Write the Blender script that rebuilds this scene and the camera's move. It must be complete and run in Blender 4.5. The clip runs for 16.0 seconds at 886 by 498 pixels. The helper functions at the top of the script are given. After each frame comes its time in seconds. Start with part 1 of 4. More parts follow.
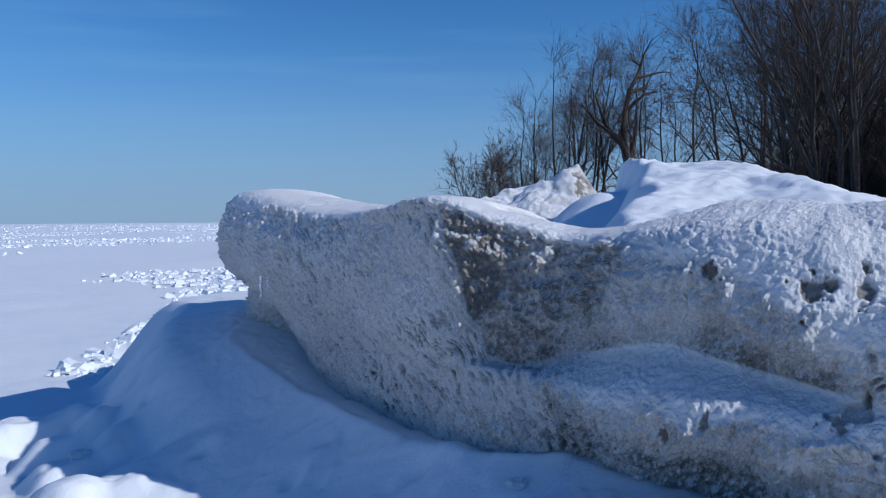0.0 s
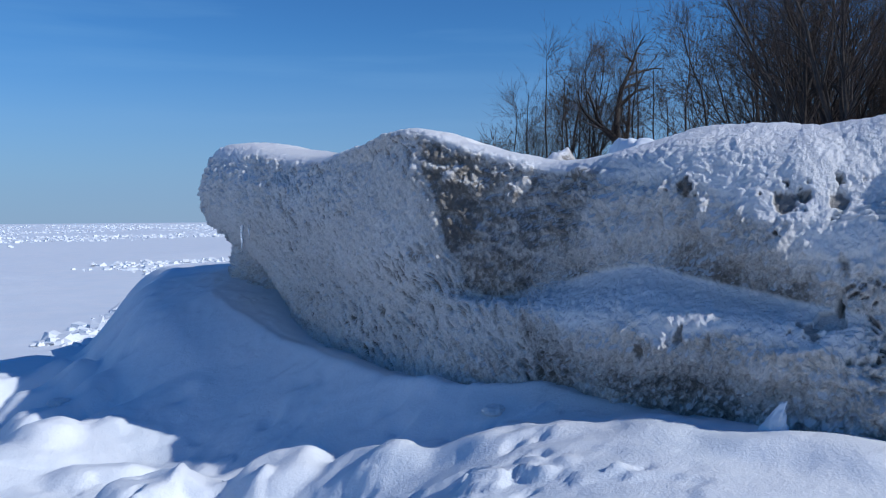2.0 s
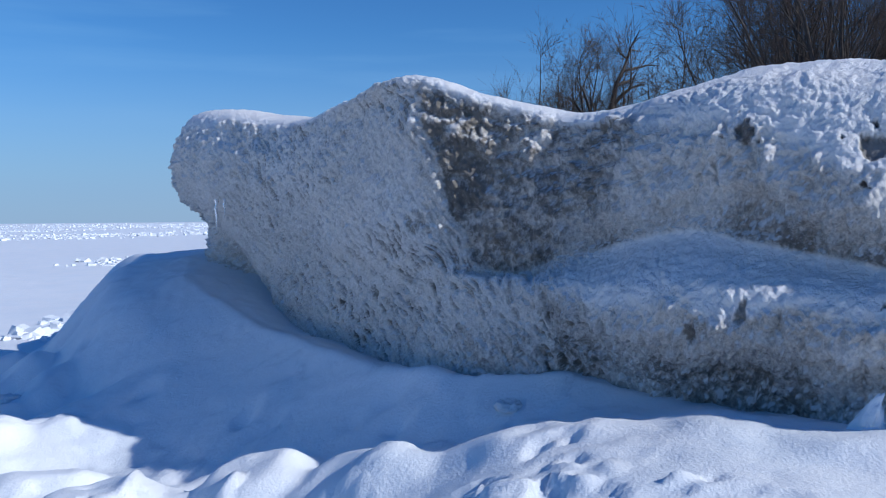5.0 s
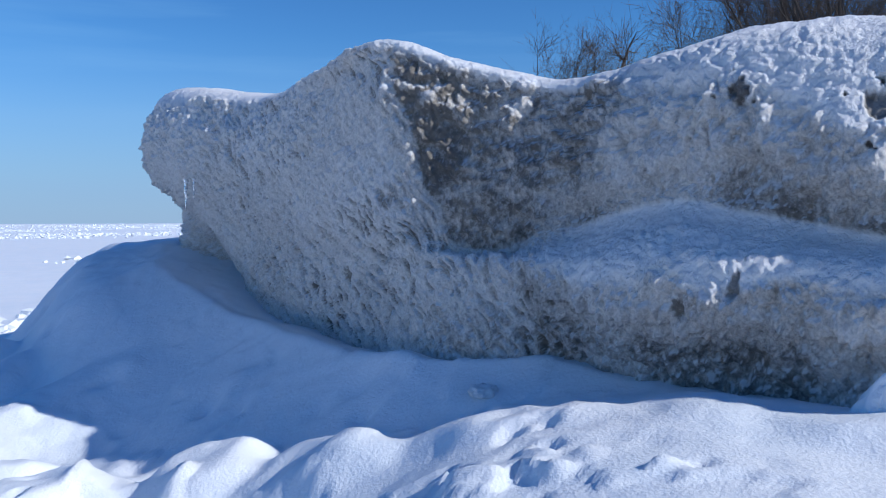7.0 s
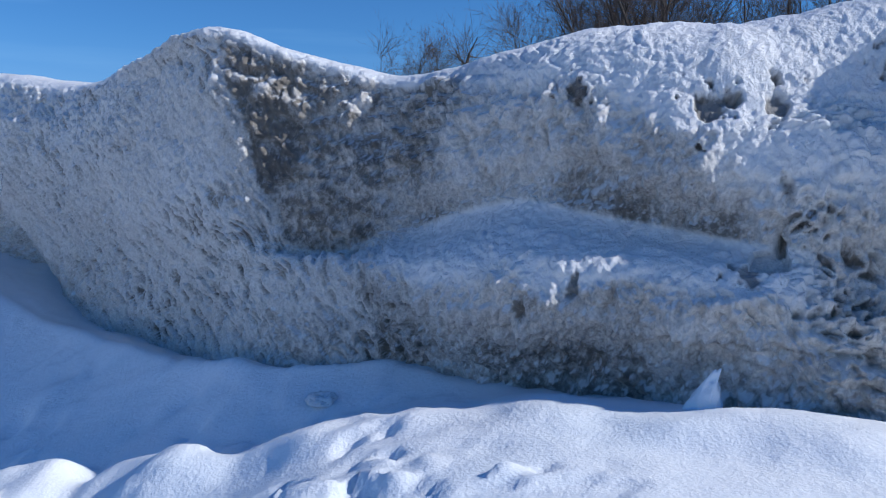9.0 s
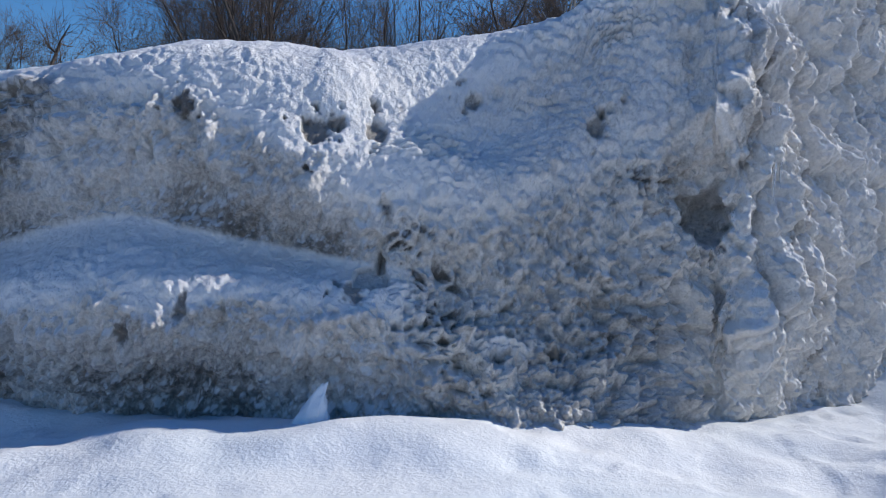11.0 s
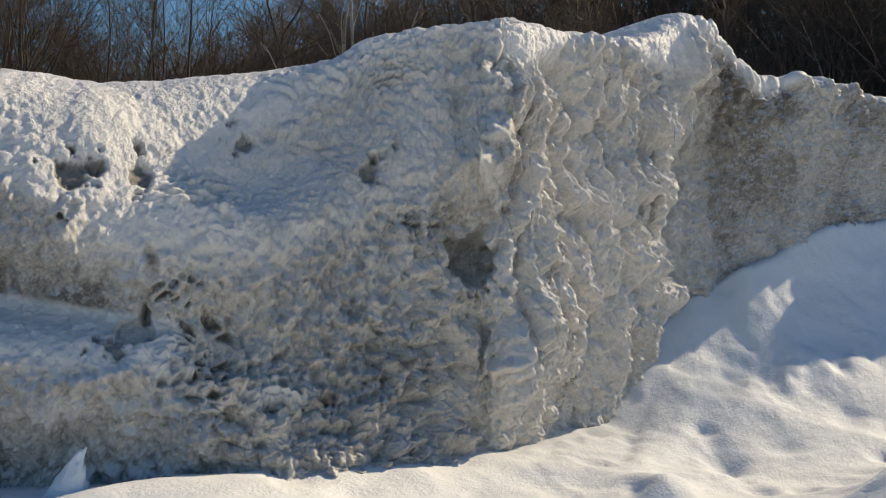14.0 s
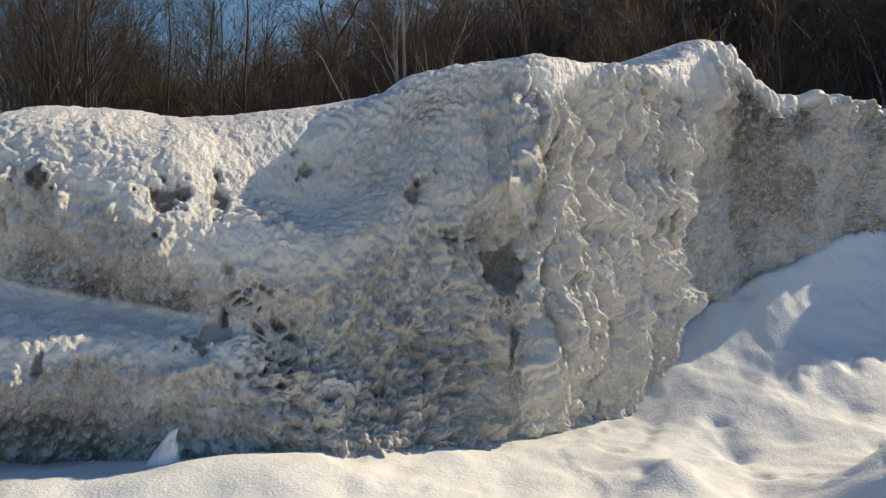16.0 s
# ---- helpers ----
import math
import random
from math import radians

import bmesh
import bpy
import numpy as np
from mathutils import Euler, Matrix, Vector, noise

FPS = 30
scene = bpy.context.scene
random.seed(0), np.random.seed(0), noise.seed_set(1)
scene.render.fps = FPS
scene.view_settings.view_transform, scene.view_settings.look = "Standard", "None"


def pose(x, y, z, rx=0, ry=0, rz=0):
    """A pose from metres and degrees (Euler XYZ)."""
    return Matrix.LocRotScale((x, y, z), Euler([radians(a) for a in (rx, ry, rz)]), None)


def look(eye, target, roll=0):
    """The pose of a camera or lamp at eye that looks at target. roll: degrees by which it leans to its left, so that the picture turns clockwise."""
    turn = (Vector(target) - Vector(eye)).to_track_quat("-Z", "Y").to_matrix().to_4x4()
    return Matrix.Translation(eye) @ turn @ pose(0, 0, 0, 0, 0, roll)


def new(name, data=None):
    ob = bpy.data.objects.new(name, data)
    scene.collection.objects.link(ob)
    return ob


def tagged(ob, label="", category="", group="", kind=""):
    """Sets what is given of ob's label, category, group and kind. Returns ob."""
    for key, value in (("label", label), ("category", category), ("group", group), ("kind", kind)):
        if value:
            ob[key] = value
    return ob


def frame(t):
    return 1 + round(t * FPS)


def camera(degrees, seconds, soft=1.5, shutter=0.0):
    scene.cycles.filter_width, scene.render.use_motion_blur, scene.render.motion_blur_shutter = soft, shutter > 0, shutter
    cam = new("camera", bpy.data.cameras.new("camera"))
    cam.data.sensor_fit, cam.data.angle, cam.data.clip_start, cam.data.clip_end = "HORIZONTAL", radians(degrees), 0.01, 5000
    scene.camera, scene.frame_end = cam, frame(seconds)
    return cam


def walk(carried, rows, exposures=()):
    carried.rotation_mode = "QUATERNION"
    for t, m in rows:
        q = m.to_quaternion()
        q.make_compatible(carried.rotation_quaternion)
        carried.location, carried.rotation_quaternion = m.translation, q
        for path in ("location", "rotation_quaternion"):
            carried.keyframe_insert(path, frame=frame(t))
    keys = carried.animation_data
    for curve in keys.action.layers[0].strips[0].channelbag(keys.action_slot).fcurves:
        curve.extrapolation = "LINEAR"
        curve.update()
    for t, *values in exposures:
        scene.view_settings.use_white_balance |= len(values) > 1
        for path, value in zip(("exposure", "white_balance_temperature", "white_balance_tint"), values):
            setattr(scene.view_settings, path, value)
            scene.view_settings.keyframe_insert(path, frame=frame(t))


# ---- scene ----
cam = camera(55.0, 16.0, soft=1.15)
METRES, EYE, TILT, LEAN, TURN = 3.25, 1.525, -1.95, 0.5, 0.0
ROWS = [
    (0.0, 0.0, 0.0, 0.0, 0.0, 0.0, -0.0),
    (0.5, 0.0034, 0.0011, -0.0355, -0.12, 0.01, 0.01),
    (1.0, 0.0119, 0.0001, -0.083, -0.23, 0.01, 0.01),
    (1.5, 0.0261, 0.0019, -0.1375, -0.33, -0.0, -0.02),
    (2.0, 0.0374, 0.008, -0.1564, -0.41, -0.0, 0.02),
    (2.5, 0.0423, 0.0158, -0.1623, -0.51, -0.03, 0.02),
    (3.0, 0.0407, 0.0368, -0.1678, -0.58, -0.06, 0.05),
    (3.5, 0.0369, 0.0934, -0.1721, -0.64, -0.07, 0.04),
    (3.7, 0.0380, 0.1190, -0.1738, -0.66, -0.06, 0.04),
    (5.8, 0.0012, 0.3765, -0.2480, -1.09, 0.03, -0.03),
    (6.0, -0.0007, 0.3844, -0.2523, -1.12, 0.09, -0.07),
    (6.5, 0.0073, 0.3988, -0.2601, -1.17, 0.11, -0.08),
    (7.0, 0.0623, 0.4102, -0.2667, -1.11, 0.13, -0.2),
    (7.5, 0.092, 0.4198, -0.2704, -1.16, 0.03, -0.08),
    (8.0, 0.083, 0.4343, -0.2692, -1.25, 0.01, -0.03),
    (8.5, 0.0749, 0.4488, -0.2678, -4.02, 0.07, -0.04),
    (9.0, 0.0758, 0.4622, -0.2662, -11.56, 0.2, 0.03),
    (9.5, 0.0741, 0.4673, -0.2627, -18.84, 0.37, 0.13),
    (10.0, 0.0744, 0.4675, -0.2579, -25.08, 0.42, 0.24),
    (10.2, 0.0780, 0.4672, -0.2570, -27.65, 0.43, 0.28),
    (12.3, 0.0660, 0.4540, -0.2190, -48.60, 0.22, 0.67),
    (12.5, 0.0671, 0.4536, -0.2136, -49.2, 0.21, 0.68),
    (13.0, 0.0706, 0.4558, -0.1991, -48.47, 0.2, 0.73),
    (13.5, 0.0719, 0.4505, -0.1889, -52.87, 0.13, 0.84),
    (14.0, 0.0743, 0.4496, -0.1802, -52.28, 0.12, 0.88),
    (14.5, 0.0728, 0.4418, -0.1712, -51.44, 0.19, 0.9),
    (15.0, 0.0419, 0.4061, -0.1675, -50.54, 0.16, 0.91),
    (15.5, -0.0033, 0.3617, -0.1662, -49.61, 0.14, 0.94),
    (16.0, -0.0523, 0.3131, -0.1615, -48.77, 0.18, 0.96),
]
EXPOSURES = [
    (0.0, 0.26, 5650, 9),
    (3.5, 0.35, 5650, 9),
    (8.0, 0.60, 5750, 9),
    (10.2, 0.60, 5900, 9),
    (12.3, 0.62, 7600, 8),
    (13.5, 0.62, 8900, 7),
    (16.0, 0.70, 9500, 6),
]
walk(cam, [(t, pose(0, 0, EYE, TILT, LEAN, TURN) @ pose(METRES * x, METRES * y, METRES * z, 90 + pitch, roll, yaw)) for t, x, y, z, yaw, pitch, roll in ROWS],
     exposures=EXPOSURES)

# ---- light: one sun from along the ridge, and a clear winter sky ----
SUN_TO = Vector((0.934, -0.358, 0.0)).normalized()
SUN_ELEVATION = radians(32.8)
sun = new("sun", bpy.data.lights.new("sun", "SUN"))
sun.data.energy, sun.data.angle, sun.data.color = 2.75, radians(0.55), (1.0, 0.93, 0.84)
sun_way = Vector((SUN_TO.x * math.cos(SUN_ELEVATION), SUN_TO.y * math.cos(SUN_ELEVATION), math.sin(SUN_ELEVATION)))
sun.matrix_world = look(sun_way * 50, (0, 0, 0))

world = bpy.data.worlds.new("winter_sky")
scene.world = world
world.use_nodes = True
wn, wl = world.node_tree.nodes, world.node_tree.links
sky = wn.new("ShaderNodeTexSky")
sky.sky_type, sky.sun_disc = "NISHITA", False
sky.sun_elevation, sky.sun_rotation = SUN_ELEVATION, math.atan2(SUN_TO.x, SUN_TO.y)
sky.air_density, sky.dust_density, sky.ozone_density = 1.0, 0.0, 5.0
back = wn["Background"]
back.inputs["Strength"].default_value = 0.074
coord = wn.new("ShaderNodeTexCoord")
stretch = wn.new("ShaderNodeMapping")
stretch.inputs["Rotation"].default_value = (0, radians(8), 0)
stretch.inputs["Scale"].default_value = (1.2, 1.2, 14.0)
wisps = wn.new("ShaderNodeTexNoise")
wisps.inputs["Scale"].default_value, wisps.inputs["Detail"].default_value = 1.7, 5.0
thin = wn.new("ShaderNodeMapRange")
thin.inputs["From Min"].default_value, thin.inputs["From Max"].default_value = 0.5, 0.85
thin.inputs["To Max"].default_value = 0.35
veil = wn.new("ShaderNodeMix")
veil.data_type = "RGBA"
veil.inputs["B"].default_value = (5.2, 6.2, 7.4, 1)
wl.new(coord.outputs["Generated"], stretch.inputs["Vector"])
wl.new(stretch.outputs["Vector"], wisps.inputs["Vector"])
wl.new(wisps.outputs["Fac"], thin.inputs["Value"])
wl.new(thin.outputs["Result"], veil.inputs["Factor"])
wl.new(sky.outputs["Color"], veil.inputs["A"])
cold = wn.new("ShaderNodeMix")
cold.data_type, cold.blend_type = "RGBA", "MULTIPLY"
cold.inputs["Factor"].default_value = 1.0
cold.inputs["B"].default_value = (0.52, 0.8, 1.0, 1)
haze = wn.new("ShaderNodeMix")
haze.data_type = "RGBA"
haze.inputs["B"].default_value = (5.6, 4.9, 5.5, 1)
split = wn.new("ShaderNodeSeparateXYZ")
low = wn.new("ShaderNodeMapRange")
low.interpolation_type = "SMOOTHSTEP"
low.inputs["From Min"].default_value, low.inputs["From Max"].default_value = -0.02, 0.22
low.inputs["To Min"].default_value, low.inputs["To Max"].default_value = 0.85, 0.0
wl.new(coord.outputs["Generated"], split.inputs["Vector"])
wl.new(split.outputs["Z"], low.inputs["Value"])
wl.new(low.outputs["Result"], haze.inputs["Factor"])
wl.new(veil.outputs["Result"], haze.inputs["A"])
deep = wn.new("ShaderNodeMix")
deep.data_type, deep.blend_type = "RGBA", "MULTIPLY"
deep.inputs["B"].default_value = (0.34, 0.62, 0.9, 1)
high = wn.new("ShaderNodeMapRange")
high.inputs["From Min"].default_value, high.inputs["From Max"].default_value = 0.2, 0.75
wl.new(split.outputs["Z"], high.inputs["Value"])
wl.new(high.outputs["Result"], deep.inputs["Factor"])
wl.new(haze.outputs["Result"], deep.inputs["A"])
wl.new(deep.outputs["Result"], cold.inputs["A"])
wl.new(cold.outputs["Result"], back.inputs["Color"])


# ---- noise fields ----
def cell_hash(a, b, c, seed):
    """Even random numbers from 0 to 1 for whole-number cells."""
    h = (a.astype(np.int64) * 374761393 + b.astype(np.int64) * 668265263 + c.astype(np.int64) * 2147483647 + seed * 1274126177) & 0xFFFFFFFF
    h = ((h ^ (h >> 13)) * 1274126177) & 0xFFFFFFFF
    h = ((h ^ (h >> 16)) * 2246822519) & 0xFFFFFFFF
    return ((h ^ (h >> 15)) & 0xFFFFFF) / float(0xFFFFFF)


def smooth(x):
    x = np.clip(x, 0, 1)
    return x * x * (3 - 2 * x)


def value_noise(x, y, z, seed=0):
    """Soft noise from -1 to 1."""
    ix, iy, iz = np.floor(x), np.floor(y), np.floor(z)
    fx, fy, fz = (smooth(a) for a in (x - ix, y - iy, z - iz))
    total = 0
    for dx in (0, 1):
        for dy in (0, 1):
            for dz in (0, 1):
                weight = (fx if dx else 1 - fx) * (fy if dy else 1 - fy) * (fz if dz else 1 - fz)
                total = total + weight * cell_hash(ix + dx, iy + dy, iz + dz, seed)
    return total * 2 - 1


def fractal(x, y, z, octaves=4, seed=0, gain=0.5):
    total, amp = 0, 1.0
    for k in range(octaves):
        f = 2.03 ** k
        total = total + amp * value_noise(x * f + 17.3 * k, y * f - 9.1 * k, z * f + 4.7 * k, seed + k)
        amp *= gain
    return total


def cells(x, y, seed=0):
    """Distance to the nearest and the second-nearest scattered point, in cells, and that cell's own number."""
    ix, iy = np.floor(x), np.floor(y)
    first, second, own = np.full(x.shape, 9.0), np.full(x.shape, 9.0), np.zeros(x.shape)
    zero = np.zeros(x.shape)
    for dx in (-1, 0, 1):
        for dy in (-1, 0, 1):
            cx, cy = ix + dx, iy + dy
            px, py = cx + cell_hash(cx, cy, zero, seed), cy + cell_hash(cx, cy, zero, seed + 7)
            d = np.hypot(x - px, y - py)
            nearer = d < first
            second = np.where(nearer, first, np.minimum(second, d))
            own = np.where(nearer, cell_hash(cx, cy, zero, seed + 13), own)
            first = np.minimum(first, d)
    return first, second, own


# ---- materials ----
def material(name, rough=0.6):
    m = bpy.data.materials.new(name)
    m.use_nodes = True
    n, l = m.node_tree.nodes, m.node_tree.links
    b = n["Principled BSDF"]
    b.inputs["Roughness"].default_value = rough
    return m, n, l, b


def ramp_noise(n, l, scale, low, high, detail=5.0, vector=None, rough=0.6):
    """Noise at a real-world scale, spread to 0..1 between low and high."""
    t = n.new("ShaderNodeTexNoise")
    t.inputs["Scale"].default_value, t.inputs["Detail"].default_value, t.inputs["Roughness"].default_value = scale, detail, rough
    if vector:
        l.new(vector, t.inputs["Vector"])
    r = n.new("ShaderNodeMapRange")
    r.inputs["From Min"].default_value, r.inputs["From Max"].default_value = low, high
    l.new(t.outputs["Fac"], r.inputs["Value"])
    return r.outputs["Result"]


def mix_colour(n, l, factor, a, b):
    m = n.new("ShaderNodeMix")
    m.data_type = "RGBA"
    for socket, v in (("Factor", factor), ("A", a), ("B", b)):
        if isinstance(v, (tuple, float, int)):
            m.inputs[socket].default_value = (*v, 1) if isinstance(v, tuple) else v
        else:
            l.new(v, m.inputs[socket])
    return m.outputs["Result"]


def maths(n, l, op, a, b=0.0):
    m = n.new("ShaderNodeMath")
    m.operation, m.use_clamp = op, op in ("MULTIPLY", "ADD", "SUBTRACT")
    for k, v in ((0, a), (1, b)):
        if isinstance(v, (int, float)):
            m.inputs[k].default_value = v
        else:
            l.new(v, m.inputs[k])
    return m.outputs["Value"]


def bump(n, l, b, height, distance, strength=1.0, over=None):
    m = n.new("ShaderNodeBump")
    m.inputs["Distance"].default_value, m.inputs["Strength"].default_value = distance, strength
    l.new(height, m.inputs["Height"])
    if over:
        l.new(over, m.inputs["Normal"])
    l.new(m.outputs["Normal"], b.inputs["Normal"])
    return m.outputs["Normal"]


def attribute(n, name):
    a = n.new("ShaderNodeAttribute")
    a.attribute_name = name
    return a.outputs["Fac"]


def object_space(n):
    return n.new("ShaderNodeTexCoord").outputs["Object"]


def make_snow():
    m, n, l, b = material("snow", 0.62)
    v = object_space(n)
    drift = ramp_noise(n, l, 1.1, 0.35, 0.7, 4, v)
    grain = ramp_noise(n, l, 60.0, 0.3, 0.7, 4, v)
    c = mix_colour(n, l, drift, (0.79, 0.84, 0.88), (0.86, 0.88, 0.9))
    c = mix_colour(n, l, maths(n, l, "MULTIPLY", grain, 0.12), c, (0.74, 0.75, 0.77))
    l.new(c, b.inputs["Base Color"])
    b.inputs["Specular IOR Level"].default_value = 0.3
    first = bump(n, l, b, ramp_noise(n, l, 1.6, 0.25, 0.75, 4, v), 0.02, 0.6)
    first = bump(n, l, b, ramp_noise(n, l, 22.0, 0.25, 0.75, 5, v), 0.004, 0.5, first)
    bump(n, l, b, grain, 0.003, 0.7, first)
    return m


def grains(n, l, vector, scale, low, high, upright=0.6):
    """Distance out from the middle of each frost grain, 0 to 1; the grains hang a little."""
    warp = n.new("ShaderNodeTexNoise")
    warp.inputs["Scale"].default_value, warp.inputs["Detail"].default_value = scale * 0.5, 2.0
    l.new(vector, warp.inputs["Vector"])
    shift = n.new("ShaderNodeVectorMath")
    shift.operation = "MULTIPLY_ADD"
    shift.inputs[1].default_value = (0.9 / scale,) * 3
    l.new(warp.outputs["Color"], shift.inputs[0])
    l.new(vector, shift.inputs[2])
    stretch_up = n.new("ShaderNodeMapping")
    stretch_up.inputs["Scale"].default_value = (1, 1, upright)
    l.new(shift.outputs["Vector"], stretch_up.inputs["Vector"])
    t = n.new("ShaderNodeTexVoronoi")
    t.inputs["Scale"].default_value = scale
    l.new(stretch_up.outputs["Vector"], t.inputs["Vector"])
    r = n.new("ShaderNodeMapRange")
    r.inputs["From Min"].default_value, r.inputs["From Max"].default_value = low, high
    l.new(t.outputs["Distance"], r.inputs["Value"])
    return r.outputs["Result"]


def make_dirty_ice():
    """Old shore ice: white rime, grey grit frozen in, shade painted into recesses, clean snow where it lies flat."""
    m, n, l, b = material("dirty_ice", 0.5)
    v = object_space(n)
    dirt_shade, snow = attribute(n, "dirt_shade"), attribute(n, "snow")
    clumps = ramp_noise(n, l, 8.0, 0.3, 0.7, 6, v, 0.65)
    gaps = grains(n, l, v, 42.0, 0.25, 0.7)
    fine_gaps = grains(n, l, v, 95.0, 0.2, 0.75)
    speckle = ramp_noise(n, l, 75.0, 0.42, 0.66, 3, v, 0.6)
    loose = maths(n, l, "ADD", maths(n, l, "MULTIPLY", clumps, 0.34), maths(n, l, "ADD", maths(n, l, "MULTIPLY", gaps, 0.18), maths(n, l, "MULTIPLY", speckle, 0.3)))
    edge = n.new("ShaderNodeMapRange")
    edge.inputs["From Min"].default_value, edge.inputs["From Max"].default_value = 0.38, 1.05
    total = n.new("ShaderNodeMath")
    total.operation = "ADD"
    l.new(dirt_shade, total.inputs[0])
    l.new(loose, total.inputs[1])
    l.new(total.outputs["Value"], edge.inputs["Value"])
    # mix towards grit colour; carries painted shade of the recesses as well
    sand_shade = maths(n, l, "MULTIPLY", edge.outputs["Result"], maths(n, l, "ADD", dirt_shade, 0.28))
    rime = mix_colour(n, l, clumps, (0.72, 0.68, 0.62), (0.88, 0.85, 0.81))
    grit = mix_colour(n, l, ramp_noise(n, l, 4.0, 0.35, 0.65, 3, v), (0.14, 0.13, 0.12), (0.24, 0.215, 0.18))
    c = mix_colour(n, l, sand_shade, rime, grit)
    pit = n.new("ShaderNodeMapRange")
    pit.inputs["From Min"].default_value, pit.inputs["From Max"].default_value = 0.8, 1.12
    l.new(maths(n, l, "MULTIPLY", maths(n, l, "ADD", gaps, maths(n, l, "MULTIPLY", fine_gaps, 0.4)), ramp_noise(n, l, 14.0, 0.3, 0.6, 4, v)), pit.inputs["Value"])
    c = mix_colour(n, l, maths(n, l, "MULTIPLY", pit.outputs["Result"], 0.07), c, grit)
    cover = maths(n, l, "MULTIPLY", snow, maths(n, l, "ADD", maths(n, l, "MULTIPLY", clumps, 0.25), 0.78))
    c = mix_colour(n, l, cover, c, (0.84, 0.85, 0.86))
    l.new(c, b.inputs["Base Color"])
    b.inputs["Specular IOR Level"].default_value = 0.35
    bare_ice = maths(n, l, "SUBTRACT", 1.0, maths(n, l, "MULTIPLY", snow, 0.9))
    patchy = maths(n, l, "MULTIPLY", bare_ice, ramp_noise(n, l, 5.0, 0.35, 0.65, 3, v))
    proud = maths(n, l, "MULTIPLY", maths(n, l, "SUBTRACT", 1.0, gaps), patchy)
    first = bump(n, l, b, proud, 0.005, 0.5)
    first = bump(n, l, b, ramp_noise(n, l, 45.0, 0.25, 0.75, 5, v, 0.7), 0.012, 0.8, first)
    bump(n, l, b, fine_gaps, 0.002, 0.5, first)
    return m


def make_clear_ice():
    m, n, l, b = material("clear_ice", 0.08)
    b.inputs["Base Color"].default_value = (0.93, 0.96, 1.0, 1)
    b.inputs["IOR"].default_value, b.inputs["Transmission Weight"].default_value = 1.31, 0.9
    bump(n, l, b, ramp_noise(n, l, 40.0, 0.3, 0.7, 2, object_space(n)), 0.003)
    return m


def make_bark(name, dark, pale):
    m, n, l, b = material(name, 0.85)
    v = object_space(n)
    info = n.new("ShaderNodeObjectInfo")
    c = mix_colour(n, l, ramp_noise(n, l, 5.0, 0.3, 0.7, 5, v), dark, pale)
    c = mix_colour(n, l, maths(n, l, "MULTIPLY", info.outputs["Random"], 0.4), c, tuple(0.6 * k for k in dark))
    l.new(c, b.inputs["Base Color"])
    bump(n, l, b, ramp_noise(n, l, 18.0, 0.3, 0.7, 4, v), 0.02)
    return m


SNOW, ICE, CLEAR = make_snow(), make_dirty_ice(), make_clear_ice()
BARK = make_bark("grey_bark", (0.045, 0.036, 0.03), (0.105, 0.083, 0.066))
TWIG = make_bark("brown_twigs", (0.06, 0.043, 0.034), (0.12, 0.086, 0.066))
PALE_BARK = make_bark("pale_bark", (0.28, 0.25, 0.21), (0.5, 0.46, 0.4))
BRUSH = make_bark("russet_brush", (0.12, 0.08, 0.06), (0.24, 0.165, 0.12))


# ---- building helpers ----
def mesh_object(name, verts, faces, mat, parent=None, label="", normals=None, fields=None):
    me = bpy.data.meshes.new(name)
    verts = np.asarray(verts, dtype=np.float32)
    me.vertices.add(len(verts))
    me.vertices.foreach_set("co", verts.ravel())
    faces = np.asarray(faces, dtype=np.int32)
    k = faces.shape[1]
    me.loops.add(faces.size)
    me.loops.foreach_set("vertex_index", faces.ravel())
    me.polygons.add(len(faces))
    me.polygons.foreach_set("loop_start", np.arange(0, faces.size, k, dtype=np.int32))
    me.polygons.foreach_set("use_smooth", np.ones(len(faces), dtype=bool))
    me.update(calc_edges=True)
    me.validate()
    for key, values in (fields or {}).items():
        me.attributes.new(key, "FLOAT", "POINT").data.foreach_set("value", np.asarray(values, dtype=np.float32))
    if normals is not None:
        me.normals_split_custom_set_from_vertices(np.asarray(normals, dtype=np.float32))
    me.materials.append(mat)
    ob = new(name, me)
    if parent:
        ob.parent = parent
    if label:
        tagged(ob, label)
    return ob


def part(name, bm, mat, parent, label=""):
    me = bpy.data.meshes.new(name)
    bm.to_mesh(me)
    bm.free()
    me.materials.append(mat)
    me.polygons.foreach_set("use_smooth", np.ones(len(me.polygons), dtype=bool))
    ob = new(name, me)
    ob.parent = parent
    if label:
        tagged(ob, label)
    return ob


def grid_faces(rows, cols):
    a = np.arange(rows * cols).reshape(rows, cols)
    return np.stack([a[:-1, :-1], a[:-1, 1:], a[1:, 1:], a[1:, :-1]], -1).reshape(-1, 4)


def grid_normals(p):
    du, dv = np.gradient(p, axis=1), np.gradient(p, axis=0)
    nrm = np.cross(du, dv)
    return nrm / np.maximum(np.linalg.norm(nrm, axis=-1, keepdims=True), 1e-9)


def glide(values, where):
    """Catmull-Rom through rows of values, read at fractional row numbers."""
    values = np.asarray(values, float)
    i = np.clip(np.floor(where).astype(int), 0, len(values) - 2)
    f = (where - i).reshape(-1, *([1] * (values.ndim - 1)))
    p = [values[np.clip(i + k, 0, len(values) - 1)] for k in (-1, 0, 1, 2)]
    return 0.5 * (2 * p[1] + (p[2] - p[0]) * f + (2 * p[0] - 5 * p[1] + 4 * p[2] - p[3]) * f ** 2 + (3 * p[1] - p[0] - 3 * p[2] + p[3]) * f ** 3)


# ---- the ice ridge in plan: sections along its foot ----
sections = []


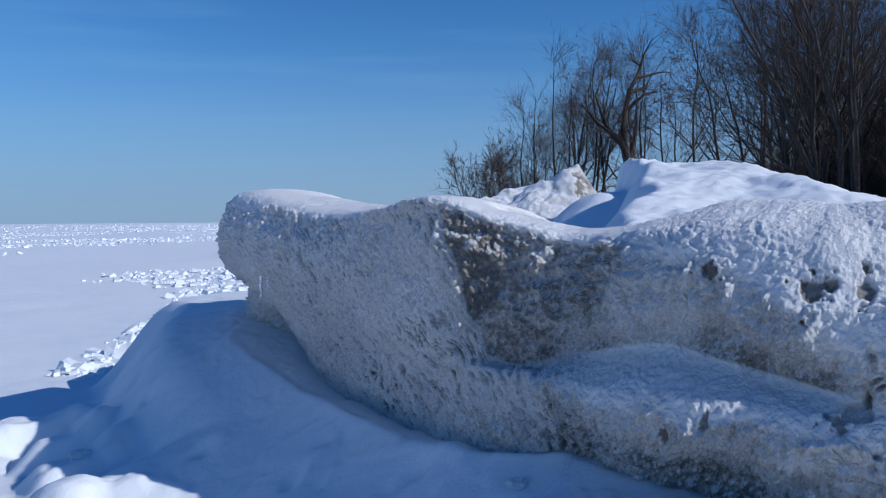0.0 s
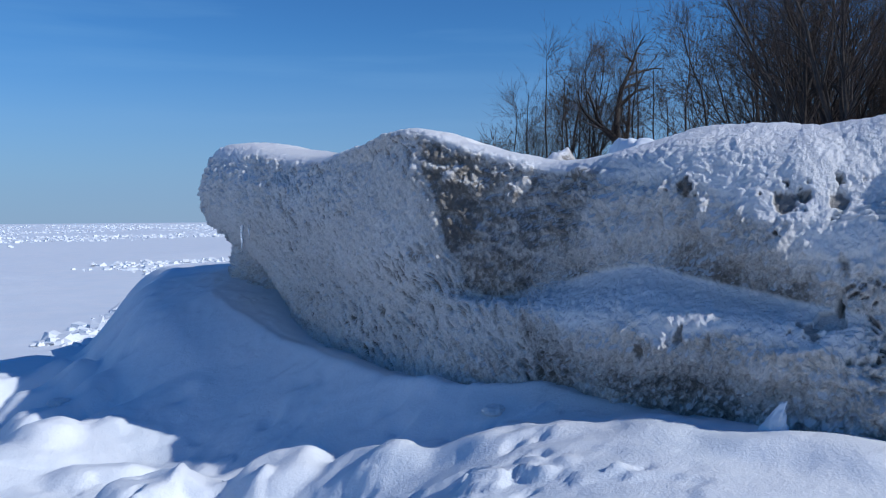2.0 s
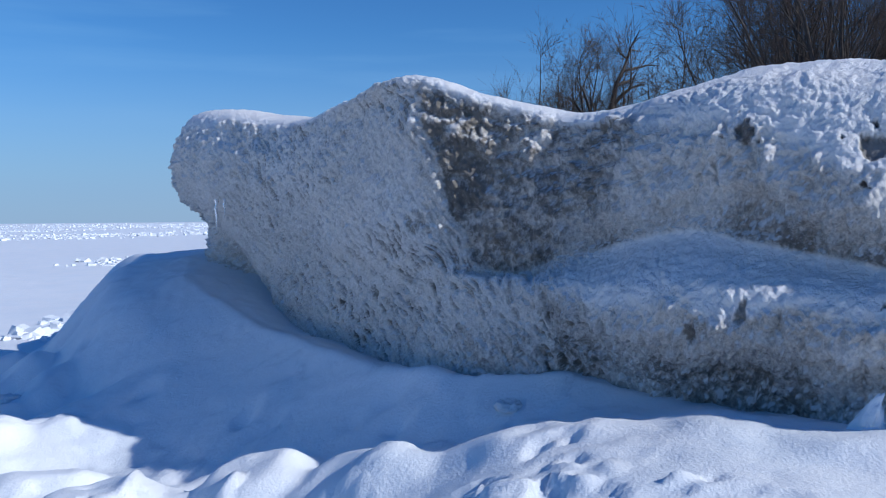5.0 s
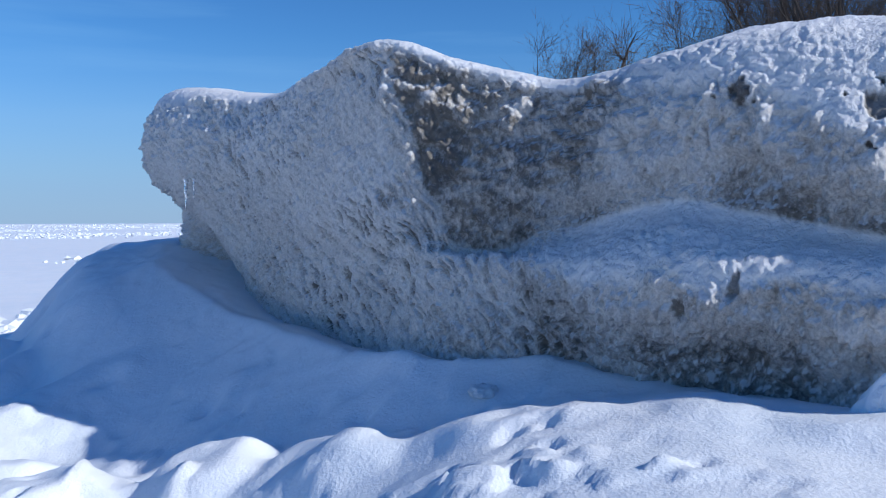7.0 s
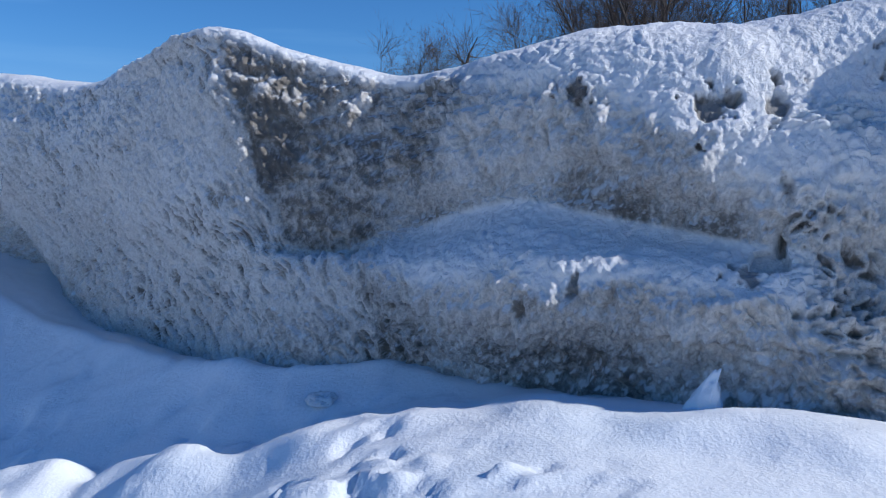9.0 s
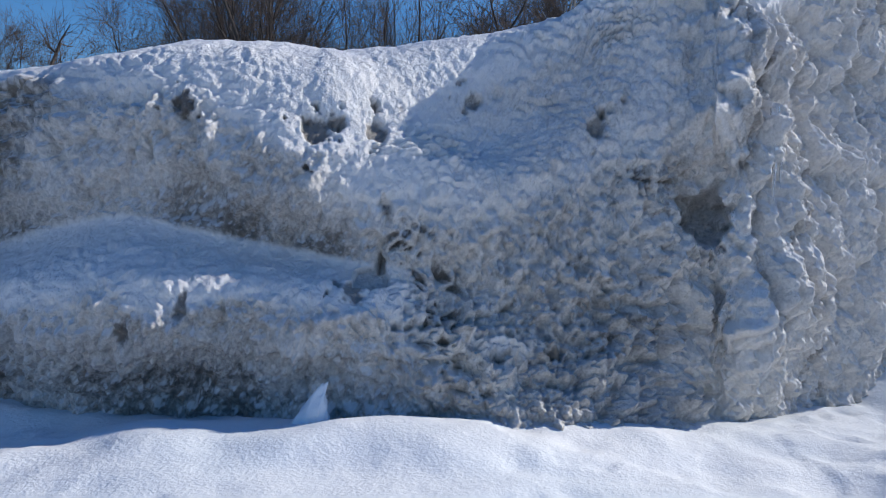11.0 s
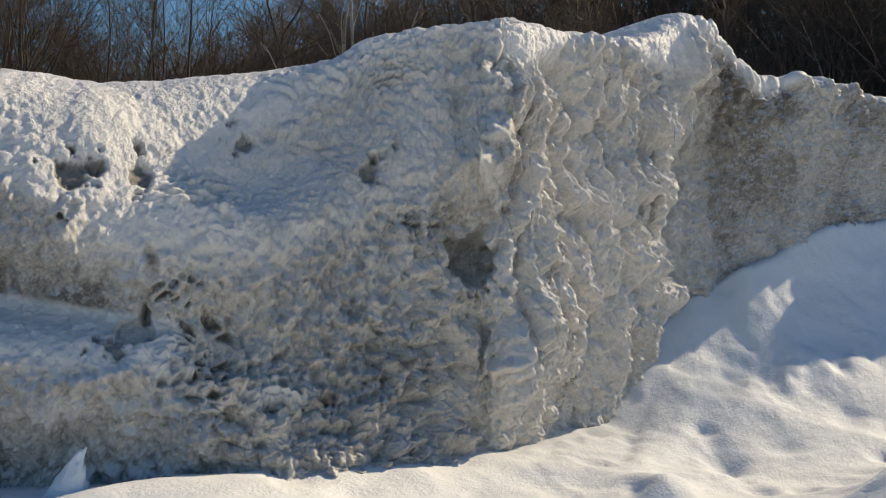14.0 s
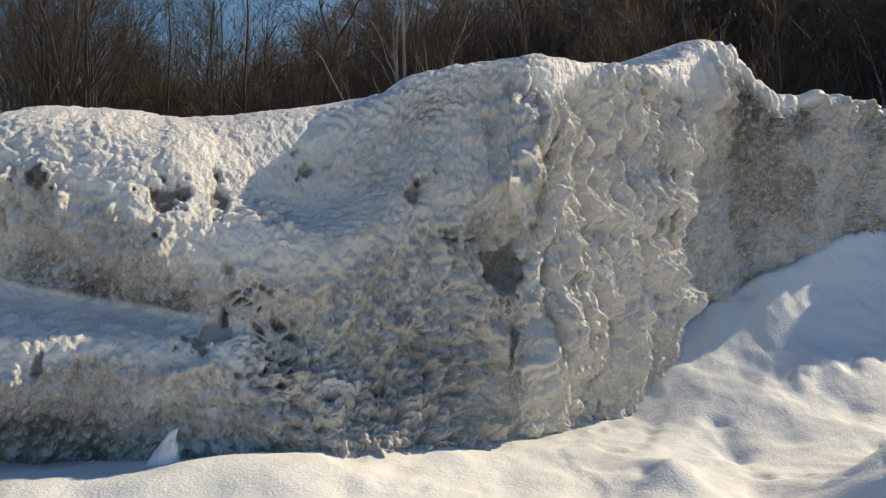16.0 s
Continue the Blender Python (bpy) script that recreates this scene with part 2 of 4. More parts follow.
def section(x, y, level, drop, *profile):
    """Where the ridge's face stands in plan, the snow's level at its foot and how far that falls away in front,
    and its outline there from toe to back: how far it leans out, and its height."""
    sections.append(((x, y), np.array(profile).reshape(-1, 2), level, drop))


# toe, base, low, lip, shelf, crease, face, brow, crest, back, behind
section(-2.2, 11.6, 0.5, 0.15, 0, -.5, -.05, .2, -.1, .5, -.12, .7, -.1, .85, -.02, 1.0, .03, 1.2, -.03, 1.55, -.25, 1.74, -1.6, 1.5, -4.2, .4)
section(-2.58, 10.4, 0.42, 0.12, -.05, -.5, -.1, .2, -.17, .5, -.2, .7, -.17, .85, -.05, 1.0, .04, 1.25, .0, 1.55, -.3, 1.83, -1.8, 1.55, -4.2, .4)
section(-2.36, 9.3, 0.3, 0.35, -.9, -.5, -.86, .15, -.72, .42, -.5, .7, -.24, .88, -.02, 1.02, .06, 1.27, .0, 1.6, -.32, 1.86, -1.6, 1.7, -4.2, .4)
section(-1.95, 8.75, 0.1, 0.6, -.7, -.5, -.62, .05, -.5, .34, -.34, .6, -.17, .8, -.01, .96, .05, 1.2, .0, 1.54, -.3, 1.8, -1.6, 1.62, -4.2, .4)
section(-1.2, 7.95, -0.16, 0.84, -.42, -.5, -.36, -.14, -.3, .18, -.22, .44, -.13, .65, -.06, .85, 0, 1.15, -.06, 1.42, -.3, 1.63, -1.6, 1.55, -4.2, .4)
section(-.6, 7.1, -0.2, 0.86, -.36, -.5, -.34, -.16, -.29, .18, -.22, .4, -.1, .6, -.04, .8, 0, 1.1, -.03, 1.45, -.16, 1.64, -1.6, 1.55, -4.2, .4)
section(-.1, 6.43, -0.2, 0.87, -.3, -.5, -.29, -.18, -.27, .12, -.22, .34, -.14, .5, -.07, .7, -.02, 1.1, -.04, 1.55, -.14, 1.71, -1.4, 1.5, -4.2, .4)
section(.28, 6.2, -0.18, 0.82, -.17, -.5, -.16, -.18, -.14, .08, -.12, .3, -.13, .41, -.26, .44, -.17, .86, -.11, 1.32, -.22, 1.58, -1.1, 1.42, -2.6, .4)
section(.6, 6.07, -0.17, 0.64, -.09, -.5, -.07, -.16, -.03, .08, .0, .27, -.02, .39, -.22, .43, -.14, .88, -.12, 1.25, -.25, 1.49, -1.1, 1.36, -2.6, .4)
section(.85, 5.93, -0.14, 0.5, -.09, -.5, -.06, -.14, -.01, .08, .1, .25, .1, .38, -.16, .56, -.09, .92, -.14, 1.2, -.3, 1.42, -1.2, 1.36, -2.6, .4)
section(1.32, 5.38, -0.17, 0.24, -.05, -.5, -.03, -.17, .03, .05, .17, .24, .17, .45, -.14, .7, -.08, .96, -.06, 1.22, -.28, 1.48, -1.2, 1.5, -2.6, .4)
section(1.64, 5.15, -0.18, 0.1, -.04, -.5, -.02, -.18, .05, .04, .2, .2, .2, .43, -.1, .64, -.03, .96, -.04, 1.25, -.3, 1.52, -1.2, 1.56, -2.6, .4)
section(2.13, 4.8, -0.2, 0.08, .08, -.5, .1, -.2, .13, .04, .2, .22, .15, .4, -.08, .53, .01, .86, -.04, 1.12, -.32, 1.5, -1.2, 1.5, -2.6, .4)
section(2.45, 4.67, -0.2, 0.1, .17, -.5, .19, -.2, .2, -.02, .2, .15, .14, .32, .05, .48, .06, .82, -.1, 1.1, -.4, 1.52, -1.2, 1.5, -2.6, .4)
section(2.85, 4.5, -0.22, 0.12, .32, -.5, .32, -.22, .29, -.1, .23, .06, .13, .2, .07, .42, .06, .84, -.17, 1.1, -.42, 1.66, -1.2, 1.5, -2.6, .4)
section(3.28, 4.15, -0.27, 0.1, .22, -.6, .24, -.27, .18, -.12, .08, .06, .0, .28, -.03, .6, -.11, 1.1, -.27, 1.5, -.43, 1.83, -1.2, 1.6, -2.6, .4)
section(3.76, 4.0, -0.3, 0.08, .0, -.6, .0, -.3, -.05, -.1, -.02, .1, .0, .4, -.02, .77, .04, 1.15, -.1, 1.7, -.26, 1.96, -1.2, 1.65, -2.6, .4)
section(3.97, 3.8, -0.3, 0.08, -.16, -.6, -.16, -.3, -.13, -.1, -.02, .15, -.02, .5, .0, .8, .02, 1.15, -.12, 1.7, -.24, 2.0, -1.2, 1.7, -2.6, .4)
section(4.9, 3.8, -0.28, 0.14, -.08, -.6, -.06, -.25, -.03, 0, .04, .25, .05, .6, .02, 1.0, -.06, 1.4, -.05, 1.8, -.17, 2.06, -1.2, 1.75, -2.6, .4)
section(5.48, 3.75, 0.03, 0.4, 0, -.4, 0, .05, .06, .22, .08, .4, 0, .65, .02, 1.0, .04, 1.4, 0, 1.88, -.12, 2.14, -1.2, 1.8, -2.6, .4)
section(5.85, 3.85, 0.2, 0.58, -.1, -.3, -.1, .2, -.08, .4, -.06, .6, -.06, .8, -.05, 1.05, -.02, 1.35, .14, 1.9, .05, 2.36, -1.0, 1.9, -2.6, .4)
section(6.3, 3.74, 0.4, 0.8, 0, -.2, 0, .4, 0, .55, 0, .7, 0, .9, 0, 1.1, .02, 1.4, .15, 1.95, .06, 2.31, -.9, 1.8, -2.6, .4)
section(6.58, 3.5, 0.62, 1.0, -.05, 0, -.05, .6, -.06, .75, -.08, .9, -.08, 1.05, -.02, 1.25, .04, 1.5, .1, 1.78, -.03, 2.06, -.9, 1.9, -2.6, .4)
section(7.5, 3.05, 0.95, 1.3, 0, .2, 0, .9, 0, 1.0, 0, 1.1, 0, 1.2, .02, 1.35, .06, 1.55, .05, 1.8, -.1, 2.03, -1.0, 1.9, -2.6, .4)
section(8.5, 2.65, 1.0, 1.3, 0, .2, 0, .9, 0, 1.0, 0, 1.1, 0, 1.2, .02, 1.35, .06, 1.5, .05, 1.65, -.15, 1.8, -1.1, 1.6, -2.6, .4)
section(8.8, 2.0, .8, 1.1, 0, .2, 0, .7, 0, .8, 0, .9, 0, 1.0, .02, 1.2, .06, 1.45, .05, 1.7, -.15, 1.88, -1.1, 1.5, -2.6, .4)
section(9.5, 1.35, .7, 1.0, 0, 0, 0, .5, 0, .7, 0, .9, 0, 1.1, .02, 1.3, .06, 1.5, .05, 1.7, -.15, 1.85, -1.1, 1.5, -2.6, .4)
section(10.3, .9, .5, .8, 0, 0, 0, .5, 0, .6, 0, .7, 0, .85, .02, 1.0, .06, 1.2, .05, 1.4, -.15, 1.55, -1.1, 1.4, -2.6, .4)
section(12.0, .4, .5, .8, 0, 0, 0, .5, 0, .7, 0, .9, 0, 1.1, .02, 1.4, .06, 1.6, .05, 1.85, -.2, 2.1, -1.1, 1.9, -2.6, .4)


# ---- ground: one snow sheet, from the shore out over the frozen lake ----
LAKE = -1.0


def mound(x, y, cx, cy, rx, ry, h, turn=0.0):
    c, s = math.cos(radians(turn)), math.sin(radians(turn))
    dx, dy = (x - cx) * c + (y - cy) * s, -(x - cx) * s + (y - cy) * c
    return h * np.exp(-((dx / rx) ** 2 + (dy / ry) ** 2))


def bank(x, y, cx, cy, rx, ry, h, turn=0.0):
    """A lump with a flat top and a steep rim."""
    c, s = math.cos(radians(turn)), math.sin(radians(turn))
    dx, dy = (x - cx) * c + (y - cy) * s, -(x - cx) * s + (y - cy) * c
    return h * smooth(1.6 - 1.1 * np.hypot(dx / rx, dy / ry))


foot_line = np.array([s[0] for s in sections])
foot_level, foot_drop = np.array([s[2] for s in sections]), np.array([s[3] for s in sections])


def foot_of(x, y):
    """How far a place lies in front of the ridge's foot line, and the snow level and fall there, blended along the foot."""
    gaps, levels, drops = [], [], []
    for k in range(len(foot_line) - 1):
        a, d = foot_line[k], foot_line[k + 1] - foot_line[k]
        f = np.clip(((x - a[0]) * d[0] + (y - a[1]) * d[1]) / (d @ d), 0, 1)
        qx, qy = x - a[0] - f * d[0], y - a[1] - f * d[1]
        gaps.append(np.hypot(qx, qy))
        levels.append(foot_level[k] * (1 - f) + foot_level[k + 1] * f)
        drops.append((foot_drop[k] * (1 - f) + foot_drop[k + 1] * f) * np.where(qx * d[1] - qy * d[0] > 0, 1, 0.3))
    best = np.minimum.reduce(gaps)
    share = [np.exp(-np.clip((g - best) / 0.22, 0, 60)) for g in gaps]
    whole = sum(share)
    return best, sum(s * v for s, v in zip(share, levels)) / whole, sum(s * v for s, v in zip(share, drops)) / whole


def ground_height(x, y):
    away, level, drop = foot_of(x, y)
    h = level - drop * (1 - np.exp(-away / 0.9))
    rim = np.interp(y, [-1, 5, 7, 8, 8.7, 9.6, 11, 12.2, 12.8], [-9.6, -4.25, -2.5, -2.0, -2.55, -3.1, -3.45, -3.55, -3.85]) + 0.15 * value_noise(y * 0.7, x * 0.2, 0 * x, 3)
    fall = smooth((rim - x) / 1.6)
    inland = smooth((y - 10) / 25) * smooth((x - 0.5) / 6)
    h = np.clip(h, -1, 1.1) + 0.7 * inland
    seaward = np.clip(smooth((y - 14) / 8) * smooth((4 - x + 0.12 * (y - 14)) / 4), 0, 1)
    fall = np.maximum(fall, seaward)
    h = h * (1 - fall) + LAKE * fall
    near = np.exp(-((np.hypot(x - 1, y - 6) / 11) ** 4))
    x0, y0 = x, y
    x, y = x0 + 0.09 * fractal(x0 * 2.2, y0 * 2.2, 0 * x0, 3, 23), y0 + 0.09 * fractal(x0 * 2.2, y0 * 2.2, 0 * x0 + 9, 3, 24)
    # drifts and trodden lumps in front of the ridge
    h = h + bank(x, y, 0.52, 5.15, 0.42, 0.2, 0.06, -20) + bank(x, y, 1.75, 4.6, 0.95, 0.3, 0.035, -35) + mound(x, y, 1.3, 4.72, 0.9, 0.35, 0.03, -25) + bank(x, y, 2.6, 4.1, 0.9, 0.3, 0.06, -20)
    h = h + bank(x, y, -1.0, 5.8, 0.3, 0.26, 0.2, 10) + bank(x, y, -0.4, 5.45, 0.4, 0.24, 0.15, -12) + mound(x, y, 0.1, 5.28, 0.42, 0.26, 0.1, -15)
    h = h + bank(x, y, -1.5, 5.95, 0.2, 0.16, 0.1) + bank(x, y, -1.9, 5.85, 0.34, 0.26, 0.16, 30) + bank(x, y, -2.5, 6.5, 0.3, 0.2, 0.1, 15)
    h = h + bank(x, y, -3.55, 8.1, 0.42, 0.34, 0.26, 55) + bank(x, y, -3.95, 8.8, 0.4, 0.3, 0.3, 40) + bank(x, y, -3.2, 7.2, 0.3, 0.25, 0.12) + bank(x, y, -2.7, 7.3, 0.14, 0.12, 0.06)
    h = h + bank(x, y, -4.65, 9.6, 0.6, 0.35, 0.32, 40) + bank(x, y, -5.3, 8.8, 0.7, 0.5, 0.12)
    # wind-cut lumps and hollows at the toe of the buttress
    h = h + mound(x, y, 3.8, 2.9, 0.26, 0.17, 0.12, 20) + mound(x, y, 4.3, 1.72, 0.75, 0.42, 0.55, 12) + bank(x, y, 4.75, 3.35, 0.5, 0.12, 0.03, 10)
    h = h + bank(x, y, 6.0, 3.0, 0.12, 0.08, 0.03) - mound(x, y, 4.75, 2.95, 0.14, 0.08, 0.07, 30)
    for hx, hy, r in ((-3.05, 8.75, 0.13), (-2.75, 8.1, 0.1), (-2.3, 7.6, 0.12), (-1.3, 7.0, 0.12), (-1.1, 6.75, 0.1), (-0.2, 6.3, 0.12), (-0.1, 6.05, 0.1), (-3.4, 9.4, 0.12)):
        h = h - mound(x, y, hx, hy, r, 0.55 * r, 0.6 * r, 40) + mound(x, y, hx + 0.15, hy + 0.1, 1.3 * r, r, 0.3 * r, 20)
    for k in range(11):
        a, c = 0.1 + 1.2 * ((k * k * 0.37 + 0.1) % 1), 4.15 + 0.6 * ((k * 0.77 + 0.2) % 1)
        h = h + bank(x, y, a, c - 0.12 * a, 0.05 + 0.025 * (k % 4), 0.045, (0.04, -0.045, 0.02, 0.03)[k % 4], 47 * k)
    h = h - mound(x, y, -2.4, 6.95, 0.9, 0.55, 0.12, -35)
    crisp = smooth((fractal(x0 * 1.5, y0 * 1.5, 0 * x0, 4, 25, 0.55) - 0.1) / 0.07)
    shelter = np.exp(-(((x0 - 0.6) / 1.1) ** 2 + ((y0 - 4.55) / 0.45) ** 2)) + np.exp(-(((x0 + 1.5) / 1.6) ** 2 + ((y0 - 5.6) / 0.7) ** 2))
    h = h + near * crisp * (0.012 + 0.035 * np.clip(shelter, 0, 1))
    x, y = x0, y0
    trodden = 0.5 + 0.5 * value_noise(x * 0.6, y * 0.6, 0 * x, 21)
    f1, f2, own = cells(x * 3.1 + 0.3 * value_noise(x * 4, y * 4, 0 * x, 5), y * 3.1, 31)
    h = h - near * (0.04 * smooth(1 - f1 * 2.2) * (own > 0.6)) * trodden
    calm = smooth((drop - 0.3) / 0.3) * smooth((0.9 - away) / 0.4)
    h = h + near * (0.04 * fractal(x * 0.8, y * 0.8, 0 * x, 3, 8) + 0.014 * fractal(x * 3.5, y * 3.5, 0 * x, 5, 9, 0.55) * (0.3 + trodden) * (1 - 0.6 * calm))
    rubbly = smooth((x - 4.9) / 0.6) * smooth((8.5 - x) / 1) * smooth((1.1 - away) / 0.4)
    h = h + 0.02 * rubbly * np.clip(fractal(x * 6, y * 6, 0 * x, 4, 19, 0.6), -0.5, 1)
    offshore = 1 - near
    far = np.hypot(x, y)
    h = h + offshore * 0.05 * fractal(x * 0.35, y * 0.35, 0 * x, 4, 12)
    return h + offshore * 0.35 * np.clip(fractal(x * 0.06, y * 0.16, 0 * x, 4, 15) - 0.25, 0, 1) * smooth((far - 18) / 60) * fall


def spread(inner_from, inner_to, step, far_from, far_to, grow):
    mid = np.arange(inner_from, inner_to, step)
    up, d, v = [], step, mid[-1]
    while v < far_to:
        d *= grow
        v += d
        up.append(v)
    down, d, v = [], step, inner_from
    while v > far_from:
        d *= grow
        v -= d
        down.append(v)
    return np.array(down[::-1] + list(mid) + up)


gx = spread(-5.4, 7.6, 0.035, -2600, 2600, 1.085)
gy = spread(2.4, 10.5, 0.035, -900, 4200, 1.075)
GX, GY = np.meshgrid(gx, gy)
GZ = ground_height(GX, GY)
pts = np.stack([GX, GY, GZ], -1)
ground = mesh_object("ground", pts.reshape(-1, 3), grid_faces(len(gy), len(gx)), SNOW, normals=grid_normals(pts).reshape(-1, 3))
tagged(ground, "trodden wind-packed snow reaching out over the frozen lake", "snow", kind="structure")


# ---- the ridge itself, lofted and weathered ----
plan = np.array([s[0] for s in sections])
shape = np.array([s[1] for s in sections])
count = len(sections)
fine = np.linspace(0, count - 1, 4000)
way = glide(plan, fine)
run = np.concatenate([[0], np.cumsum(np.hypot(*np.diff(way, axis=0).T))])
COLS, ROWS_V = 1900, 400
# even steps along the run, closer where the ridge is seen from near by
density = np.interp(fine, [0, 2, 4, 6, 8, 12, 20, 21.5, 24, 27], [0.15, 0.5, 0.7, 1.0, 1.25, 1.6, 1.6, 0.7, 0.35, 0.08])
weight = np.concatenate([[0], np.cumsum(np.diff(run) * density[1:])])
at = np.interp(np.linspace(0, weight[-1], COLS), weight, fine)
along = np.interp(at, fine, run)
foot = glide(plan, at)
tangent = np.gradient(glide(plan, at), axis=0)
soften = np.ones(41) / 41
for k in (0, 1):
    tangent[:, k] = np.convolve(np.pad(tangent[:, k] / np.maximum(np.hypot(*np.gradient(foot, axis=0).T), 1e-9), 20, "edge"), soften, "valid")
outward = np.stack([tangent[:, 1], -tangent[:, 0]], -1)
outward /= np.linalg.norm(outward, axis=1, keepdims=True)
prof = glide(shape, at)
v_rows = np.interp(np.linspace(0, 1, ROWS_V), [0, .04, .86, .96, 1], [0, .7, 8.4, 9.4, 10])
prof = glide(prof.transpose(1, 0, 2), v_rows)
P = np.empty((ROWS_V, COLS, 3))
P[..., :2] = foot[None] + outward[None] * prof[..., :1]
P[..., 2] = prof[..., 1]
N = grid_normals(P)
if (N[ROWS_V // 2, COLS // 2, :2] * outward[COLS // 2]).sum() < 0:
    N = -N
X, Y, Z = P[..., 0], P[..., 1], P[..., 2]
S = np.broadcast_to(along, X.shape)
U = np.broadcast_to(at, X.shape)
V = np.broadcast_to(v_rows[:, None], X.shape)
ARC = np.concatenate([np.zeros((1, COLS)), np.cumsum(np.linalg.norm(np.diff(P, axis=0), axis=-1), axis=0)])


def stretch_of(lo, hi, soft=0.5):
    """1 between two section numbers along the ridge, fading out past them."""
    return smooth((U - lo) / soft + 0.5) * smooth((hi - U) / soft + 0.5)


flat = smooth((N[..., 2] - 0.42 + 0.12 * fractal(X * 3, Y * 3, Z * 3, 3, 41)) / 0.3)
flat = flat * np.maximum(smooth((U - 8.9) / 0.5), smooth((V - 6.5) / 0.6))
cap = np.maximum(smooth((V - 7.35 + 0.75 * stretch_of(9.8, 13.5, 1.0) + 0.2 * stretch_of(15, 21, 1) + 0.35 * fractal(S * 1.6, Z * 1.6, 0 * S, 3, 44)) / 0.5), flat * smooth((V - 3.2) / 0.4))
gentle = stretch_of(12.0, 15.6, 0.8) * smooth((V - 5.4) / 0.8)
shelf_snow = stretch_of(9.3, 13.0, 0.7) * smooth((V - 3.45 + 0.3 * fractal(S * 4, Z * 4, 0 * S, 3, 46)) / 0.4) * smooth((5.08 - V) / 0.12)
cap = np.maximum(cap, 0.95 * shelf_snow)
cap = np.maximum(cap, gentle * 0.85)
bare = 1 - cap

def only(lo, hi, field):
    """A field of run, height and arc, worked out between two section numbers and nought elsewhere."""
    c = slice(int(np.searchsorted(at, lo)), int(np.searchsorted(at, hi)))
    whole = np.zeros(X.shape)
    whole[:, c] = field(S[:, c], Z[:, c], ARC[:, c])
    return whole


def pits(x, y, seed, size=0.4):
    """Scattered hollows, each of its own width; 1 in the middle."""
    first, second, own = cells(x, y, seed)
    return smooth((size * (0.4 + 0.85 * own) - first) / (0.55 * size))


def drops(x, y, seed, width=0.5, up=1.1, down=0.42):
    """Hanging lobes: long and tapering above, blunt and undercut below, each of its own strength."""
    ix, iy, best = np.floor(x), np.floor(y), np.zeros(x.shape)
    zero = np.zeros(x.shape)
    for dx in (-1, 0, 1):
        for dy in (-1, 0, 1):
            cx, cy = ix + dx, iy + dy
            own = 0.3 + 0.7 * cell_hash(cx, cy, zero, seed + 13)
            a, b = x - cx - cell_hash(cx, cy, zero, seed), y - cy - cell_hash(cx, cy, zero, seed + 7)
            reach = (a / (width * (0.6 + 0.6 * own))) ** 2 + (b / np.where(b > 0, up, down)) ** 2
            best = np.maximum(best, own * np.sqrt(np.clip(1 - reach, 0, 1)))
    return best


def middled(field, where):
    """The field with its mean over a place taken off, so that relief moves the face neither in nor out."""
    return field - (field * where).sum() / np.maximum(where.sum(), 1e-6)


# broad swelling, then lumps, then what melt and spray have left: slanting pits, strata, scallops, hanging lobes
panel_edge = 6.0 + 0.75 * smooth((7.4 - V) / 2.6) + 0.1 * fractal(S * 3, Z * 6, 0 * S, 4, 40, 0.6)
panel = smooth((U - panel_edge) / 0.22) * smooth((10.5 - 0.4 * smooth((6.5 - V) / 1.5) + 0.4 * fractal(S * 2, Z * 3, 0 * S, 3, 42) - U) / 1.6) * smooth((V - 5.0) / 0.2) * smooth((7.95 - V) / 0.4)
drips = stretch_of(16.0, 20.6, 0.5)
wall_end = stretch_of(20.4, 30, 0.5)
slope = stretch_of(12.9, 16.4, 0.8) * smooth((6.6 - V) / 1.2)
bulge = stretch_of(9.0, 13.4, 0.8) * smooth((V - 5.2) / 0.5)
face = stretch_of(2.6, 9.4, 1.2) * (1 - panel)
lower = smooth((5.4 - V) / 2.2)
wobble = 0.35 * value_noise(S * 7, Z * 7, 0 * S, 60)
out = 0.05 * fractal(X * 1.5, Y * 1.5, Z * 1.5, 3, 51) * (1 - 0.7 * cap)
rough = fractal(X * 6, Y * 6, Z * 4.5, 4, 55, 0.55)
out = out + 0.024 * rough * (0.2 + 0.8 * bare) * (1 - 0.45 * face)
puffs = np.abs(fractal(X * 7 + 0.3 * rough, Y * 7, Z * 6, 4, 52, 0.62))
out = out + 0.045 * (puffs - 0.35) * bare * (1 - 0.35 * panel) * (1 - 0.7 * face) * (1 + 0.7 * slope)
crags = 1 - np.abs(fractal(X * 9, Y * 9, Z * 9, 3, 58, 0.6))
out = out + 0.022 * (crags - 0.6) * bare * (0.25 + 1.1 * panel)
strata = 0.7 * fractal(S * 8, Z * 26 + 3 * value_noise(S * 3, Z * 3, 0 * S, 57), 0 * S, 3, 59, 0.6)
out = out + 0.02 * strata * (panel + 0.15 * bare)
knobs = only(5.5, 11, lambda s, z, a: drops(s * 9 + 1.5 * value_noise(s * 5, z * 5, 0 * s, 56), z * 9, 54, 0.42, 0.5, 0.42))
knobs = knobs * smooth((V - 6.2) / 0.9)
out = out + 0.035 * (knobs - 0.2) * panel
grit = fractal(X * 34, Y * 34, Z * 30, 2, 64, 0.7)
out = out + 0.011 * grit * (0.35 + 0.65 * bare)
crumbs = np.abs(fractal(X * 19, Y * 19, Z * 15, 2, 65, 0.6))
out = out + 0.03 * (crumbs - 0.3) * (0.12 + 0.88 * bare) * (1 - 0.6 * face) * (1 + 0.5 * slope) * (1 - 0.4 * drips)

